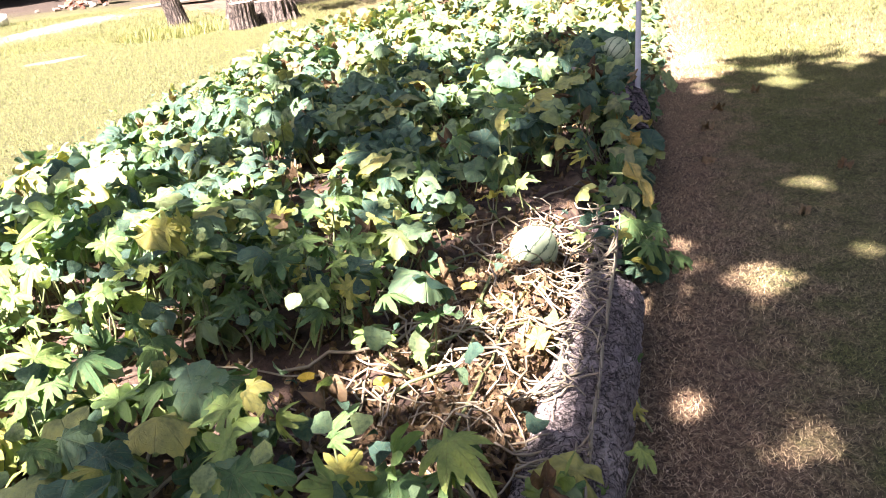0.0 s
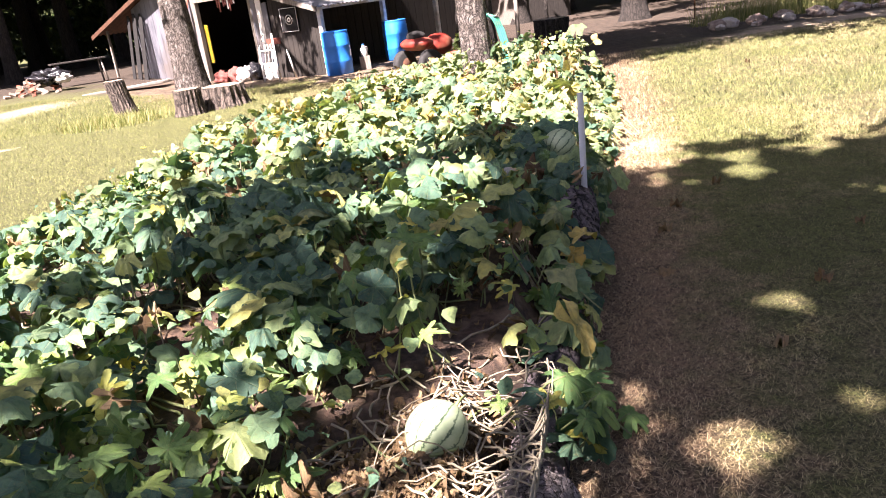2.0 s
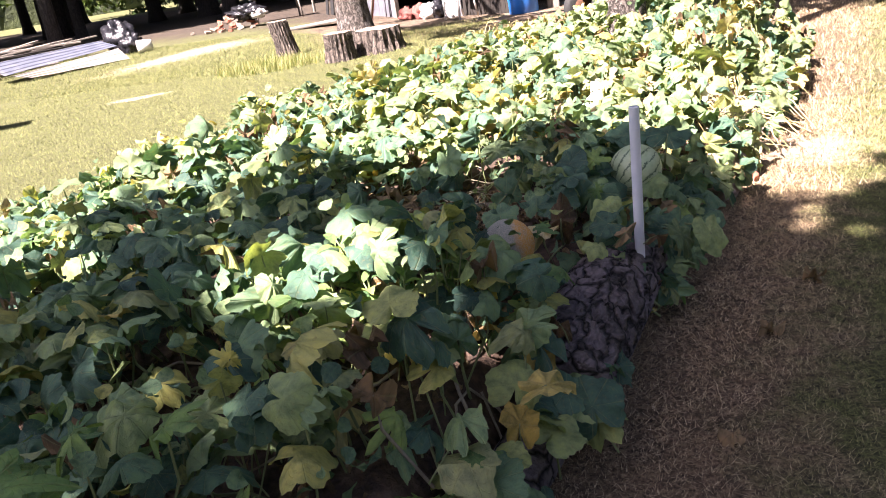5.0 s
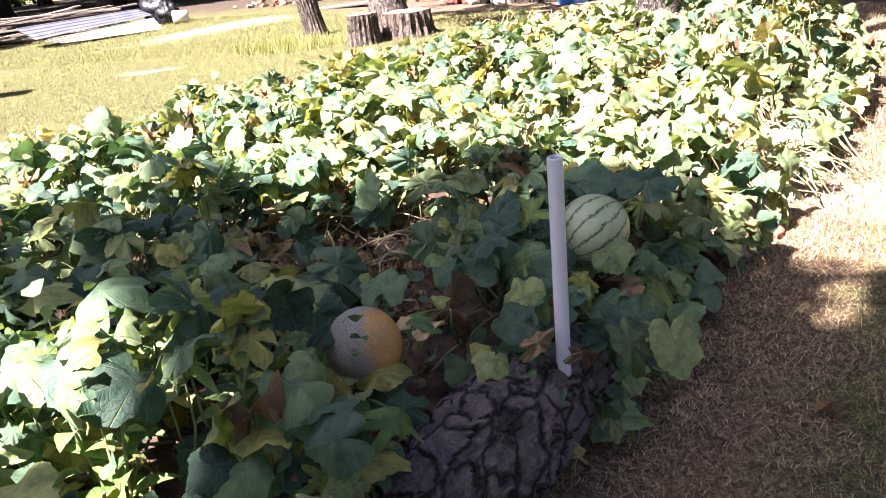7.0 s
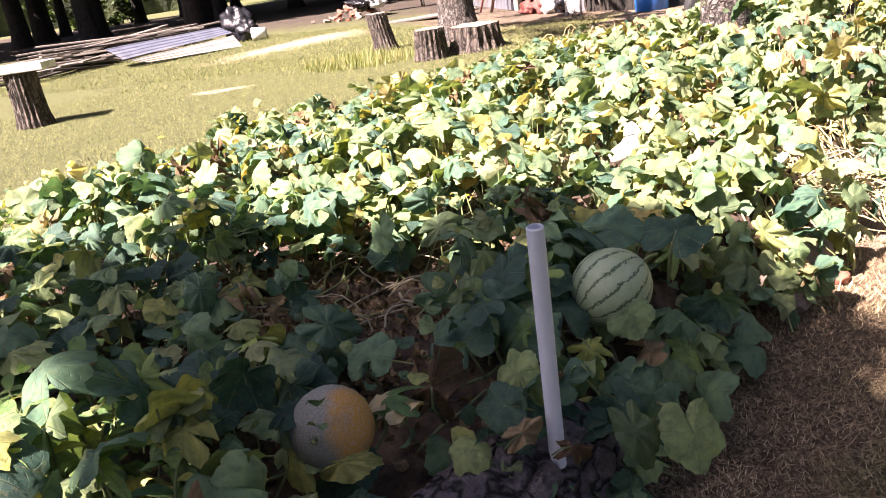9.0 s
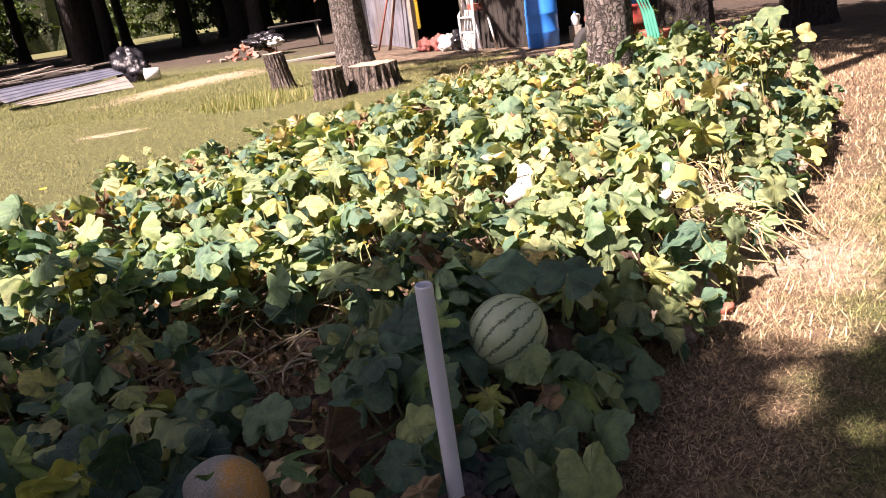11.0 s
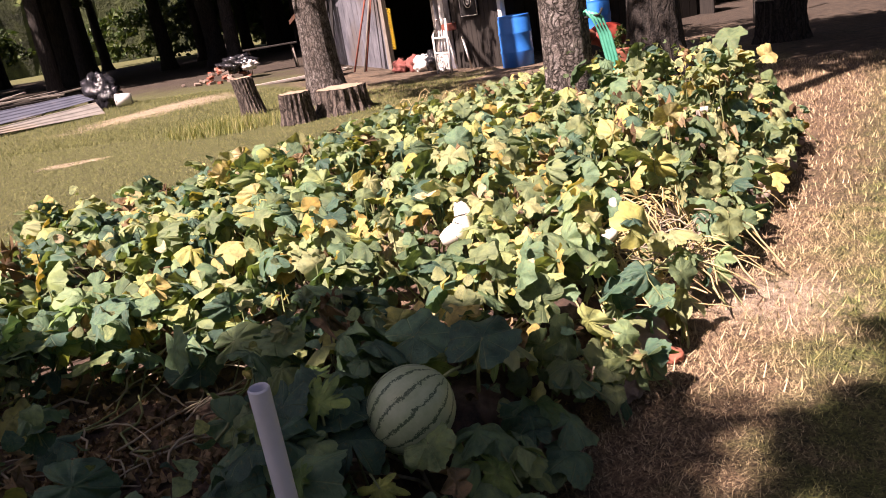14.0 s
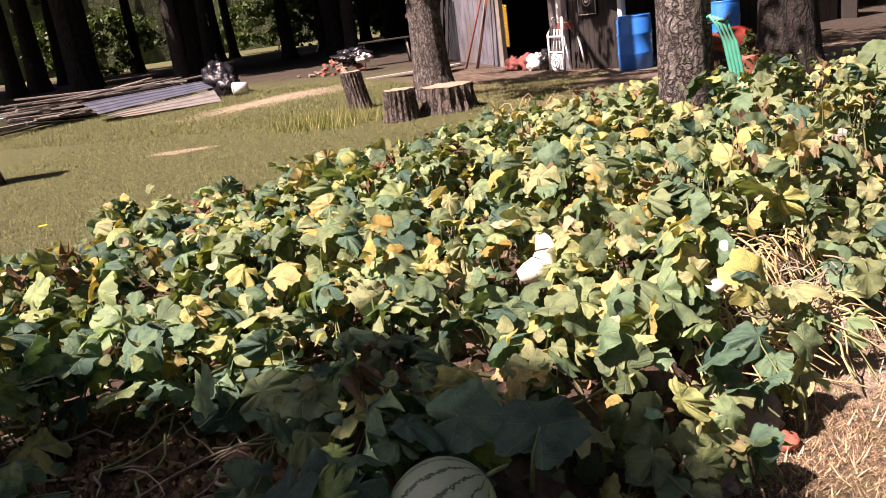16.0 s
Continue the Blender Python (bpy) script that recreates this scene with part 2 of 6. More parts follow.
def sward(n):
    """What lawn and blades share: greenness, wear beside the bed, and bare patches."""
    n.place = n.t.nodes.new("ShaderNodeNewGeometry").outputs["Position"]
    big, mid = n.noise(0.55, 5, 0.65, n.place), n.noise(5.0, 6, 0.7, n.place)
    px = n.add("ShaderNodeSeparateXYZ")
    n.link(n.place, px.inputs[0])
    lush = n.ramp(n.math("ADD", n.math("MULTIPLY", big, 0.5), n.math("MULTIPLY", mid, 0.5)), [(0.36, (0, 0, 0)), (0.60, (1, 1, 1))])
    lush = n.math("MINIMUM", n.math("ADD", lush, n.ramp(n.math("DIVIDE", px.outputs[0], -10.0), [(0.0, (0, 0, 0)), (0.3, (0.9, 0.9, 0.9))])), 1.0)
    side = n.math("ADD", n.math("SUBTRACT", px.outputs[0], n.math("MULTIPLY", px.outputs[1], 0.30)), n.math("MULTIPLY", n.math("SUBTRACT", mid, 0.5), 1.1))
    lush = n.math("MINIMUM", n.math("ADD", lush, n.ramp(side, [(0.6, (0, 0, 0)), (1.0, (0.3, 0.3, 0.3))])), 1.0)
    worn = n.math("MULTIPLY", n.ramp(side, [(0.34, (1, 1, 1)), (0.80, (0, 0, 0))]), n.math("GREATER_THAN", side, -0.6))
    sand = n.math("MAXIMUM", n.math("MULTIPLY", spot(n, (-7.7, 17.9), 2.5, 0.8, 57, 0.8, mid), 0.6), spot(n, (-5.65, 12.5), 0.5, 0.22, 30, 0.6, mid))
    sand = n.math("MAXIMUM", sand, n.math("MULTIPLY", spot(n, (2.41, 6.80), 0.42, 0.34, 0, 0.6, mid), 0.8))
    sand = n.math("MAXIMUM", sand, spot(n, (8.2, 14.2), 4.6, 0.9, 10, 0.7, big))
    return big, mid, px, lush, worn, sand


lawn = Nodes("dry lawn", 0.95)
big, mid, px, lush, worn, sand = sward(lawn)
geo = lawn.place
fine = lawn.noise(75, 5, 0.8, geo)
tuft = lawn.math("ADD", lawn.math("MULTIPLY", lawn.noise(26, 4, 0.75, geo), 0.6), lawn.math("MULTIPLY", lawn.noise(8, 4, 0.7, geo), 0.4))
straw = lawn.ramp(fine, [(0.34, (0.030, 0.022, 0.012)), (0.5, (0.15, 0.118, 0.060)), (0.68, (0.40, 0.325, 0.185))])
green = lawn.ramp(fine, [(0.36, (0.014, 0.018, 0.006)), (0.64, (0.150, 0.160, 0.050))])
bare = lawn.ramp(mid, [(0.3, (0.36, 0.275, 0.20)), (0.7, (0.56, 0.46, 0.36))])
trodden = lawn.ramp(fine, [(0.35, (0.035, 0.020, 0.012)), (0.55, (0.175, 0.118, 0.070)), (0.75, (0.40, 0.29, 0.185))])
c = lawn.mix(lush, straw, green)
c = lawn.mix(worn, c, trodden)
c = lawn.mix(lawn.math("MULTIPLY", sand, 0.85), c, bare)
yard = lawn.math("ADD", px.outputs[1], lawn.math("ADD", lawn.math("MULTIPLY", lawn.math("MAXIMUM", lawn.math("SUBTRACT", lawn.math("MULTIPLY", px.outputs[0], -1.0), 3.5), 0.0), -2.2), lawn.math("MULTIPLY", lawn.math("SUBTRACT", big, 0.5), 7.0)))
earth = lawn.ramp(lawn.math("ADD", lawn.math("MULTIPLY", mid, 0.6), lawn.math("MULTIPLY", fine, 0.4)), [(0.38, (0.050, 0.035, 0.022)), (0.62, (0.25, 0.185, 0.125))])
c = lawn.mix(lawn.ramp(lawn.math("DIVIDE", yard, 40.0), [(0.36, (0, 0, 0)), (0.42, (1, 1, 1))]), c, earth)
c = lawn.mix(lawn.ramp(lawn.math("DIVIDE", px.outputs[1], 100.0), [(0.42, (0, 0, 0)), (0.50, (1, 1, 1))]), c, green)
# Woods floor: leaf litter darkened further to stand in for tree shade.
shaded_duff = lawn.ramp(lawn.noise(2.5, 6, 0.7, geo), [(0.3, (0.020, 0.014, 0.010)), (0.7, (0.062, 0.045, 0.030))])
# Right side: shade in the base tone, paler grass patches standing for sun.
floor_c = lawn.mix(lawn.ramp(lawn.math("DIVIDE", px.outputs[0], 20.0), [(0.2, (0, 0, 0)), (0.34, (1, 1, 1))]), shaded_duff, lawn.ramp(lawn.noise(0.7, 6, 0.7, geo), [(0.35, (0.024, 0.017, 0.011)), (0.55, (0.085, 0.064, 0.043)), (0.7, (0.10, 0.105, 0.036))]))
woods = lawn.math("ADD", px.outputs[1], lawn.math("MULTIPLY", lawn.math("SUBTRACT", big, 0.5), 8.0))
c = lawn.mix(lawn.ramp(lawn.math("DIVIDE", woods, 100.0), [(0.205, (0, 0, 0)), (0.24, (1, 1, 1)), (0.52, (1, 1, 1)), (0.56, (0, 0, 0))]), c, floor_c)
# Ground behind the bed at right: leaf litter tone deepened for crown shade.
litter_shade = lawn.math("MULTIPLY", lawn.ramp(lawn.math("ADD", lawn.math("DIVIDE", px.outputs[0], 10.0), lawn.math("MULTIPLY", big, 0.2)), [(0.42, (0, 0, 0)), (0.52, (1, 1, 1))]), lawn.ramp(lawn.math("ADD", lawn.math("DIVIDE", px.outputs[1], 20.0), lawn.math("MULTIPLY", big, 0.15)), [(0.72, (0, 0, 0)), (0.77, (1, 1, 1))]))
litter_shade = lawn.math("MULTIPLY", litter_shade, lawn.math("SUBTRACT", 1.0, sand))
c = lawn.mix(lawn.math("MULTIPLY", litter_shade, 0.85), c, lawn.ramp(mid, [(0.35, (0.016, 0.011, 0.008)), (0.65, (0.075, 0.054, 0.037))]))
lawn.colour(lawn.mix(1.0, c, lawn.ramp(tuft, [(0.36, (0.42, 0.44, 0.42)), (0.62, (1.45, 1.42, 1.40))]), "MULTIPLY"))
lawn.bump(lawn.math("ADD", lawn.math("ADD", fine, mid), lawn.math("MULTIPLY", tuft, 1.4)), 1.0, 0.022)
LAWN = lawn.m
blade = Nodes("grass blade", 0.8)
big, mid, px, lush, worn, sand = sward(blade)
chance = blade.t.nodes.new("ShaderNodeNewGeometry").outputs["Random Per Island"]
dry = blade.ramp(chance, [(0.0, (0.045, 0.034, 0.017)), (0.5, (0.28, 0.225, 0.112)), (1.0, (0.58, 0.48, 0.28))])
fresh = blade.ramp(chance, [(0.0, (0.022, 0.034, 0.008)), (0.6, (0.130, 0.150, 0.038)), (1.0, (0.31, 0.295, 0.115))])
brown = blade.ramp(chance, [(0.0, (0.060, 0.032, 0.020)), (0.5, (0.30, 0.215, 0.122)), (1.0, (0.62, 0.50, 0.315))])
blade.colour(blade.mix(worn, blade.mix(lush, dry, fresh), brown))
BLADE = blade.m
WEED = leaf_material("tall weed blade", [(0.0, (0.10, 0.14, 0.04)), (0.6, (0.24, 0.26, 0.09)), (1.0, (0.50, 0.44, 0.24))], 0.0, 0.7)

# watermelon rind: pale green with dark broken stripes along the meridians
rind = Nodes("watermelon rind", 0.38)
xyz = rind.add("ShaderNodeSeparateXYZ")
rind.link(rind.co, xyz.inputs[0])
lon = rind.math("ARCTAN2", xyz.outputs[1], xyz.outputs[0])
wob = rind.math("ADD", rind.math("MULTIPLY", rind.math("SUBTRACT", rind.noise(34, 3, 0.7), 0.5), 2.0), rind.math("MULTIPLY", rind.math("SUBTRACT", rind.noise(150, 3, 0.8), 0.5), 1.7))
stripe = rind.math("ABSOLUTE", rind.math("SINE", rind.math("ADD", rind.math("MULTIPLY", lon, 7.0), wob)))
c = rind.ramp(rind.noise(30, 3), [(0.3, (0.27, 0.36, 0.21)), (0.7, (0.38, 0.46, 0.30))])
c = rind.mix(rind.ramp(stripe, [(0.0, (1, 1, 1)), (0.17, (0.85, 0.85, 0.85)), (0.32, (0, 0, 0))]), c, (0.035, 0.075, 0.035))
rind.colour(c).bump(rind.noise(20), 0.1, 0.004)
RIND = rind.m
net = Nodes("cantaloupe rind", 0.75)
v = net.t.nodes.new("ShaderNodeTexVoronoi")
v.feature = "DISTANCE_TO_EDGE"
v.inputs["Scale"].default_value = 120
net.link(net.co, v.inputs["Vector"])
web = net.ramp(v.outputs["Distance"], [(0.02, (1, 1, 1)), (0.12, (0, 0, 0))])
nx3 = net.add("ShaderNodeSeparateXYZ")
net.link(net.co, nx3.inputs[0])
c = net.mix(net.ramp(net.math("ADD", net.math("MULTIPLY", nx3.outputs[0], 6.0), net.noise(12, 3)), [(0.60, (0, 0, 0)), (0.86, (1, 1, 1))]), (0.21, 0.225, 0.20), (0.50, 0.25, 0.045))
net.colour(net.mix(net.math("MULTIPLY", web, 0.45), c, (0.46, 0.42, 0.36))).bump(web, 0.5, 0.003)
NETTED = net.m
COCO = plain("pale gourd skin", (0.66, 0.62, 0.52), (0.80, 0.77, 0.68), 9, 0.5)


# ---- helpers for meshes ----
def mesh_of(name, verts, faces, material, smooth=False, uvs=None):
    me = bpy.data.meshes.new(name)
    me.from_pydata(verts, [], faces)
    if material:
        me.materials.append(material)
    if uvs is not None:
        layer = me.uv_layers.new(name="UVMap")
        idx = np.empty(len(me.loops), dtype=np.int32)
        me.loops.foreach_get("vertex_index", idx)
        layer.data.foreach_set("uv", np.asarray(uvs, dtype=np.float32)[idx].ravel())
    if smooth:
        me.polygons.foreach_set("use_smooth", [True] * len(me.polygons))
    me.update()
    return me


def part(name, bm, material, parent=None, label="", smooth=False):
    """Links a bmesh (or a mesh) as one mesh object under its thing."""
    if isinstance(bm, bmesh.types.BMesh):
        me = bpy.data.meshes.new(name)
        bm.to_mesh(me)
        bm.free()
        if material:
            me.materials.append(material)
        if smooth:
            me.polygons.foreach_set("use_smooth", [True] * len(me.polygons))
    else:
        me = bm
    ob = new(name, me)
    if parent:
        ob.parent = parent
    if label:
        tagged(ob, label)
    return ob


def thing(name, label, category, at=(0, 0, 0), turn=0, group="", kind=""):
    ob = new(name)
    ob.matrix_world = pose(*at, 0, 0, turn)
    return tagged(ob, label, category, group, kind)


def box(bm, x0, y0, z0, x1, y1, z1, bev=0.0, m=None):
    """A box with bevelled edges, added to bm."""
    r = bmesh.ops.create_cube(bm, size=1)
    vs = r["verts"]
    for v in vs:
        v.co = Vector((x0 + (v.co.x + .5) * (x1 - x0), y0 + (v.co.y + .5) * (y1 - y0), z0 + (v.co.z + .5) * (z1 - z0)))
    if m:
        for v in vs:
            v.co = m @ v.co
    if bev:
        es = list({e for v in vs for e in v.link_edges})
        bmesh.ops.bevel(bm, geom=es, offset=bev, segments=2, affect="EDGES", profile=0.6)
    return bm


def boxed(x0, y0, z0, x1, y1, z1, bev=0.006, m=None):
    return box(bmesh.new(), x0, y0, z0, x1, y1, z1, bev, m)


def tube_data(points, radii, sides=8, cap=True, wob=0.0, seed=0.0):
    """Verts and faces of a tapered tube along points."""
    pts = [Vector(p) for p in points]
    verts, faces = [], []
    for i, p in enumerate(pts):
        d = (pts[min(i + 1, len(pts) - 1)] - pts[max(i - 1, 0)]).normalized()
        a = d.orthogonal().normalized() if abs(d.z) > 0.95 else d.cross(Vector((0, 0, 1))).normalized()
        if abs(d.z) > 0.95:
            a = (Vector((1, 0, 0)) - d * d.x).normalized()
        b = d.cross(a)
        for k in range(sides):
            an = 2 * math.pi * k / sides
            q = a * math.cos(an) + b * math.sin(an)
            r = radii[i]
            if wob:
                r *= 1 + wob * noise.noise(q * 2.2 + p * 1.3 + Vector((seed, 0, 0))) + wob * 0.5 * noise.noise(q * 7 + p * 5)
            verts.append(p + q * r)
    for i in range(len(pts) - 1):
        for k in range(sides):
            k2 = (k + 1) % sides
            faces.append((i * sides + k, i * sides + k2, (i + 1) * sides + k2, (i + 1) * sides + k))
    if cap:
        faces.append(tuple(reversed(range(sides))))
        faces.append(tuple(range((len(pts) - 1) * sides, len(pts) * sides)))
    return verts, faces


def tube(name, points, radii, material, parent=None, sides=8, label="", wob=0.0, seed=0.0, smooth=True):
    if isinstance(radii, (int, float)):
        radii = [radii] * len(points)
    v, f = tube_data(points, radii, sides, True, wob, seed)
    return part(name, mesh_of(name, v, f, material, smooth), None, parent, label)


def joined(pieces):
    """Joins (verts, faces) pairs."""
    V, F = [], []
    for v, f in pieces:
        k = len(V)
        V += v
        F += [tuple(i + k for i in q) for q in f]
    return V, F


def ball(rx, ry, rz, bump=0.0, seg=20, rings=12, seed=0.0, freq=2.0):
    bm = bmesh.new()
    bmesh.ops.create_uvsphere(bm, u_segments=seg, v_segments=rings, radius=1)
    for v in bm.verts:
        n = v.co.copy()
        s = 1 + bump * noise.noise(n * freq + Vector((seed, seed * 0.7, 0))) + bump * 0.4 * noise.noise(n * freq * 2.7 + Vector((seed, 3, 0)))
        v.co = Vector((n.x * rx, n.y * ry, n.z * rz)) * s
    return bm


# ---- ground ----
def fall(x, y):
    """The yard drops a little towards the shed and rises towards the rubble heap."""
    t = min(1.0, max(0.0, (y - 15.6) / 4.2))
    w = min(1.0, max(0.0, (x + 7.5) / 3.5))
    return (0.15 - 0.35 * w) * t * t * (3 - 2 * t)


def bump_z(x, y):
    return fall(x, y) + 0.02 * noise.noise(Vector((x * 0.5, y * 0.5, 0))) * min(1, (abs(x) + abs(y)) / 6)


def sheet_axis(centre, n, near, far):
    s = np.linspace(-1, 1, n)
    return centre + near * s + (far - near) * np.sign(s) * np.abs(s) ** 5


gx, gy = sheet_axis(1.0, 110, 14, 420), sheet_axis(8.0, 110, 18, 420)
verts = [(x, y, bump_z(x, y)) for y in gy for x in gx]
faces = [(j * 110 + i, j * 110 + i + 1, (j + 1) * 110 + i + 1, (j + 1) * 110 + i) for j in range(109) for i in range(109)]
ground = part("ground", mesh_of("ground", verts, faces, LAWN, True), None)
tagged(ground, "dry mown lawn with bare sandy patches", "ground", kind="structure")

# ---- the raised bed ----
BED_Y = (0.3, 1.3, 3.0, 4.4, 5.6, 7.0, 8.4, 9.6, 10.4, 10.8)
BED_L = (-1.9, -2.2, -2.35, -2.2, -1.95, -1.55, -1.10, -0.65, -0.50, -0.30)
BED_R = (-0.05, 0.26, 0.80, 1.22, 1.60, 2.10, 2.55, 2.85, 1.30, 0.60)


def bed_l(y):
    return float(np.interp(y, BED_Y, BED_L))


def bed_r(y):
    return float(np.interp(y, BED_Y, BED_R))


def soil_z(x, y):
    a = min((x - bed_l(y)) / 0.45, (bed_r(y) + 0.05 - x) / 0.22, (y - 0.25) / 0.4, (10.85 - y) / 0.4)
    a = max(0.0, min(1.0, a))
    a = a * a * (3 - 2 * a)
    return -0.04 + a * (0.30 + 0.05 * noise.noise(Vector((x * 1.7, y * 1.7, 4))) + 0.018 * noise.noise(Vector((x * 13, y * 13, 1))))


nx, ny = 90, 200
verts, faces = [], []
for j in range(ny):
    y = 0.2 + 10.7 * j / (ny - 1)
    l, r = bed_l(y) - 0.15, bed_r(y) + 0.12
    for i in range(nx):
        x = l + (r - l) * i / (nx - 1)
        verts.append((x, y, soil_z(x, y)))
for j in range(ny - 1):
    for i in range(nx - 1):
        faces.append((j * nx + i, j * nx + i + 1, (j + 1) * nx + i + 1, (j + 1) * nx + i))
tagged(part("garden_soil", mesh_of("garden_soil", verts, faces, SOILM, True), None),
       "mound of brown mulched soil in the raised bed", "soil", kind="structure")


# ---- leaves ----
def leaf_mesh(name, kind, material, seed):
    """A cupped, drooping leaf about 1 across, its stalk at the origin, pointing along +y; uv is the plan."""
    rnd = random.Random(seed)
    ph, ph2 = rnd.uniform(0, 6), rnd.uniform(0, 6)
    n = 66 if kind == "lobed" else 42
    ring = []
    lobes = [(0.0, 0.60, 0.30), (0.52, 0.40, 0.20), (-0.52, 0.40, 0.20), (1.04, 0.50, 0.29), (-1.04, 0.50, 0.29), (1.55, 0.34, 0.20), (-1.55, 0.34, 0.20), (2.1, 0.40, 0.32), (-2.1, 0.40, 0.32)]
    lobes = [(a + rnd.uniform(-0.05, 0.05), l * rnd.uniform(0.85, 1.15), w) for a, l, w in lobes]
    for k in range(n):
        a = 2 * math.pi * k / n
        sa = a if a < math.pi else a - 2 * math.pi
        if kind == "lobed":
            r = 0.19
            for la, ll, lw in lobes:
                d = (sa - la) / lw
                r = max(r, ll * (1 - 0.10 * abs(math.sin(d * 3.4))) / (1 + d ** 4 * 1.1))
            r += 0.015 * math.sin(a * 19 + ph)
        else:
            r = 0.46 + 0.030 * math.cos(a * 5) + 0.03 * math.exp(-(sa / 0.35) ** 2) + 0.025 * math.sin(a * 2 + ph2) + 0.012 * (1 if k % 2 else -1) + rnd.uniform(-0.008, 0.008)
            d = abs(a - math.pi)
            if d < 0.42:
                r *= 0.22 + 0.78 * (d / 0.42) ** 0.6
        ring.append(Vector((math.sin(a) * r, math.cos(a) * r)))
    cup, fold, droop, dry = rnd.uniform(-1.3, 0.1), rnd.uniform(-0.45, 0.40), rnd.uniform(0.1, 1.1), kind == "dry"
    verts, uvs = [(0, 0, 0)], [(0.5, 0.5)]
    for f in (0.4, 0.75, 1.0):
        for k, c in enumerate(ring):
            a = 2 * math.pi * k / n
            x, y = c.x * f, c.y * f
            z = fold * abs(x) * 0.8 + cup * (x * x + y * y) - droop * max(0.0, y) ** 2
            z += 0.018 * f * math.cos(a * 7) + 0.10 * f * noise.noise(Vector((x * 3, y * 3, seed * 1.7))) + (0.050 * math.sin(a * 5 + ph) + 0.022 * math.sin(a * 8 + ph2)) * f ** 3
            if kind == "curl":
                z += 0.9 * x * abs(x) + 0.07 * math.sin(a * 8 + ph) * f - 0.5 * y * y
                x *= 0.72
                y *= 1.15
            if dry:
                z += f * f * 0.30 * math.sin(a * 3 + ph) + 0.14 * math.sin(a * 7 + ph) * f
                x *= 0.6
            verts.append((x, y, z))
            uvs.append((0.5 + c.x * f, 0.5 + c.y * f))
    faces = []
    for k in range(n):
        k2 = (k + 1) % n
        faces.append((0, 1 + k2, 1 + k))
        for q in (0, 1):
            faces.append((1 + q * n + k, 1 + q * n + k2, 1 + q * n + n + k2, 1 + q * n + n + k))
    return mesh_of(name, verts, faces, material, True, uvs)


def leaf_set(kind, material, seeds):
    return [leaf_mesh("leaf", kind, material, s) for s in seeds]


SETS = {
    "green": leaf_set("round", GREEN, range(1, 9)) + leaf_set("curl", GREEN, range(81, 86)),
    "lobed": leaf_set("lobed", LOBED, range(11, 18)),
    "lime": leaf_set("round", LIME, range(21, 28)) + leaf_set("curl", LIME, range(91, 97)),
    "yellow": leaf_set("round", YELLOW, range(51, 54)),
    "faded": leaf_set("curl", YELLOW, (43, 61)),
    "dry": leaf_set("dry", DRY, range(41, 45)),
}
LEAF_DATA = {}
for ms in SETS.values():
    for me in ms:
        co = np.array([v.co[:] for v in me.vertices])
        fa = [tuple(p.vertices) for p in me.polygons]
        uv = np.zeros((len(co), 2))
        for lp, u in zip(me.loops, me.uv_layers[0].data):
            uv[lp.vertex_index] = u.uv[:]
        LEAF_DATA[me] = (co, fa, uv)

rng = random.Random(7)


def bare(x, y):
    """How much of the soil shows: 0 leafy, 1 bare."""
    b = 0.0
    for cx, cy, r in ((0.45, 2.2, 0.42), (0.28, 1.62, 0.27), (0.60, 5.36, 0.34), (0.33, 5.28, 0.30), (0.82, 5.05, 0.22), (0.1, 1.25, 0.2), (2.0, 7.0, 0.28), (0.62, 2.75, 0.25), (1.25, 4.35, 0.17), (1.38, 5.02, 0.10), (1.0, 4.3, 0.13), (1.15, 6.45, 0.14), (1.85, 6.65, 0.15), (-0.44, 1.62, 0.26), (-0.10, 1.38, 0.30), (0.0, 1.95, 0.20), (0.52, 3.03, 0.20), (0.12, 10.5, 0.6), (0.0, 10.0, 0.3), (2.38, 8.95, 0.20), (1.47, 9.15, 0.2)):
        d = math.hypot(x - cx, y - cy) / r
        b = max(b, 1 - d * d * d)
    return max(0.0, b)


def canopy(x, y):
    """Height of the foliage over the soil."""
    h = 0.27 + 0.20 * noise.noise(Vector((x * 1.1, y * 1.1, 9))) + 0.09 * noise.noise(Vector((x * 3.1, y * 3.1, 2)))
    h += 0.30 * math.exp(-((x - 2.0) ** 2 + (y - 9.2) ** 2) / 0.9)
    e = min(x - bed_l(y), bed_r(y) + 0.1 - x)
    return h * min(1.0, 0.30 + max(0.0, e) / 0.45)


def place(x, y, z, size, up, heading):
    zax = up.normalized()
    yax = (Vector((math.cos(heading), math.sin(heading), 0)) - zax * zax.dot(Vector((math.cos(heading), math.sin(heading), 0)))).normalized()
    xax = yax.cross(zax)
    m = Matrix((xax, yax, zax)).transposed().to_4x4()
    return Matrix.Translation((x, y, z)) @ m @ Matrix.Scale(size, 4)


STRETCHES = [  # name, label, from y, to y
    ("watermelon_vine", "sprawling watermelon vine with deeply lobed leaves by the log", 0.3, 1.9),
    ("watermelon_vine", "dense watermelon vine with blue-green and lobed leaves in shade", 1.9, 3.1),
    ("melon_vine", "melon vine with broad blue-green leaves on the raised bed", 3.1, 4.4),
    ("melon_vine", "melon vine with drooping green leaves round a bare patch", 4.4, 5.7),
    ("squash_vine", "sunlit squash vine with pale green and yellowing leaves", 5.7, 7.0),
    ("squash_vine", "squash vine with yellow-green leaves and withered stalks", 7.0, 8.5),
    ("squash_vine", "tall squash vine heaped up at the end of the bed", 8.5, 10.8),
]


def stalk(p0, p1, r, bend):
    mid = (Vector(p0) * 0.45 + Vector(p1) * 0.55) + Vector((bend[0], bend[1], 0.03))
    return tube_data([p0, mid, p1], [r * 1.1, r, r * 0.8], 4, False)


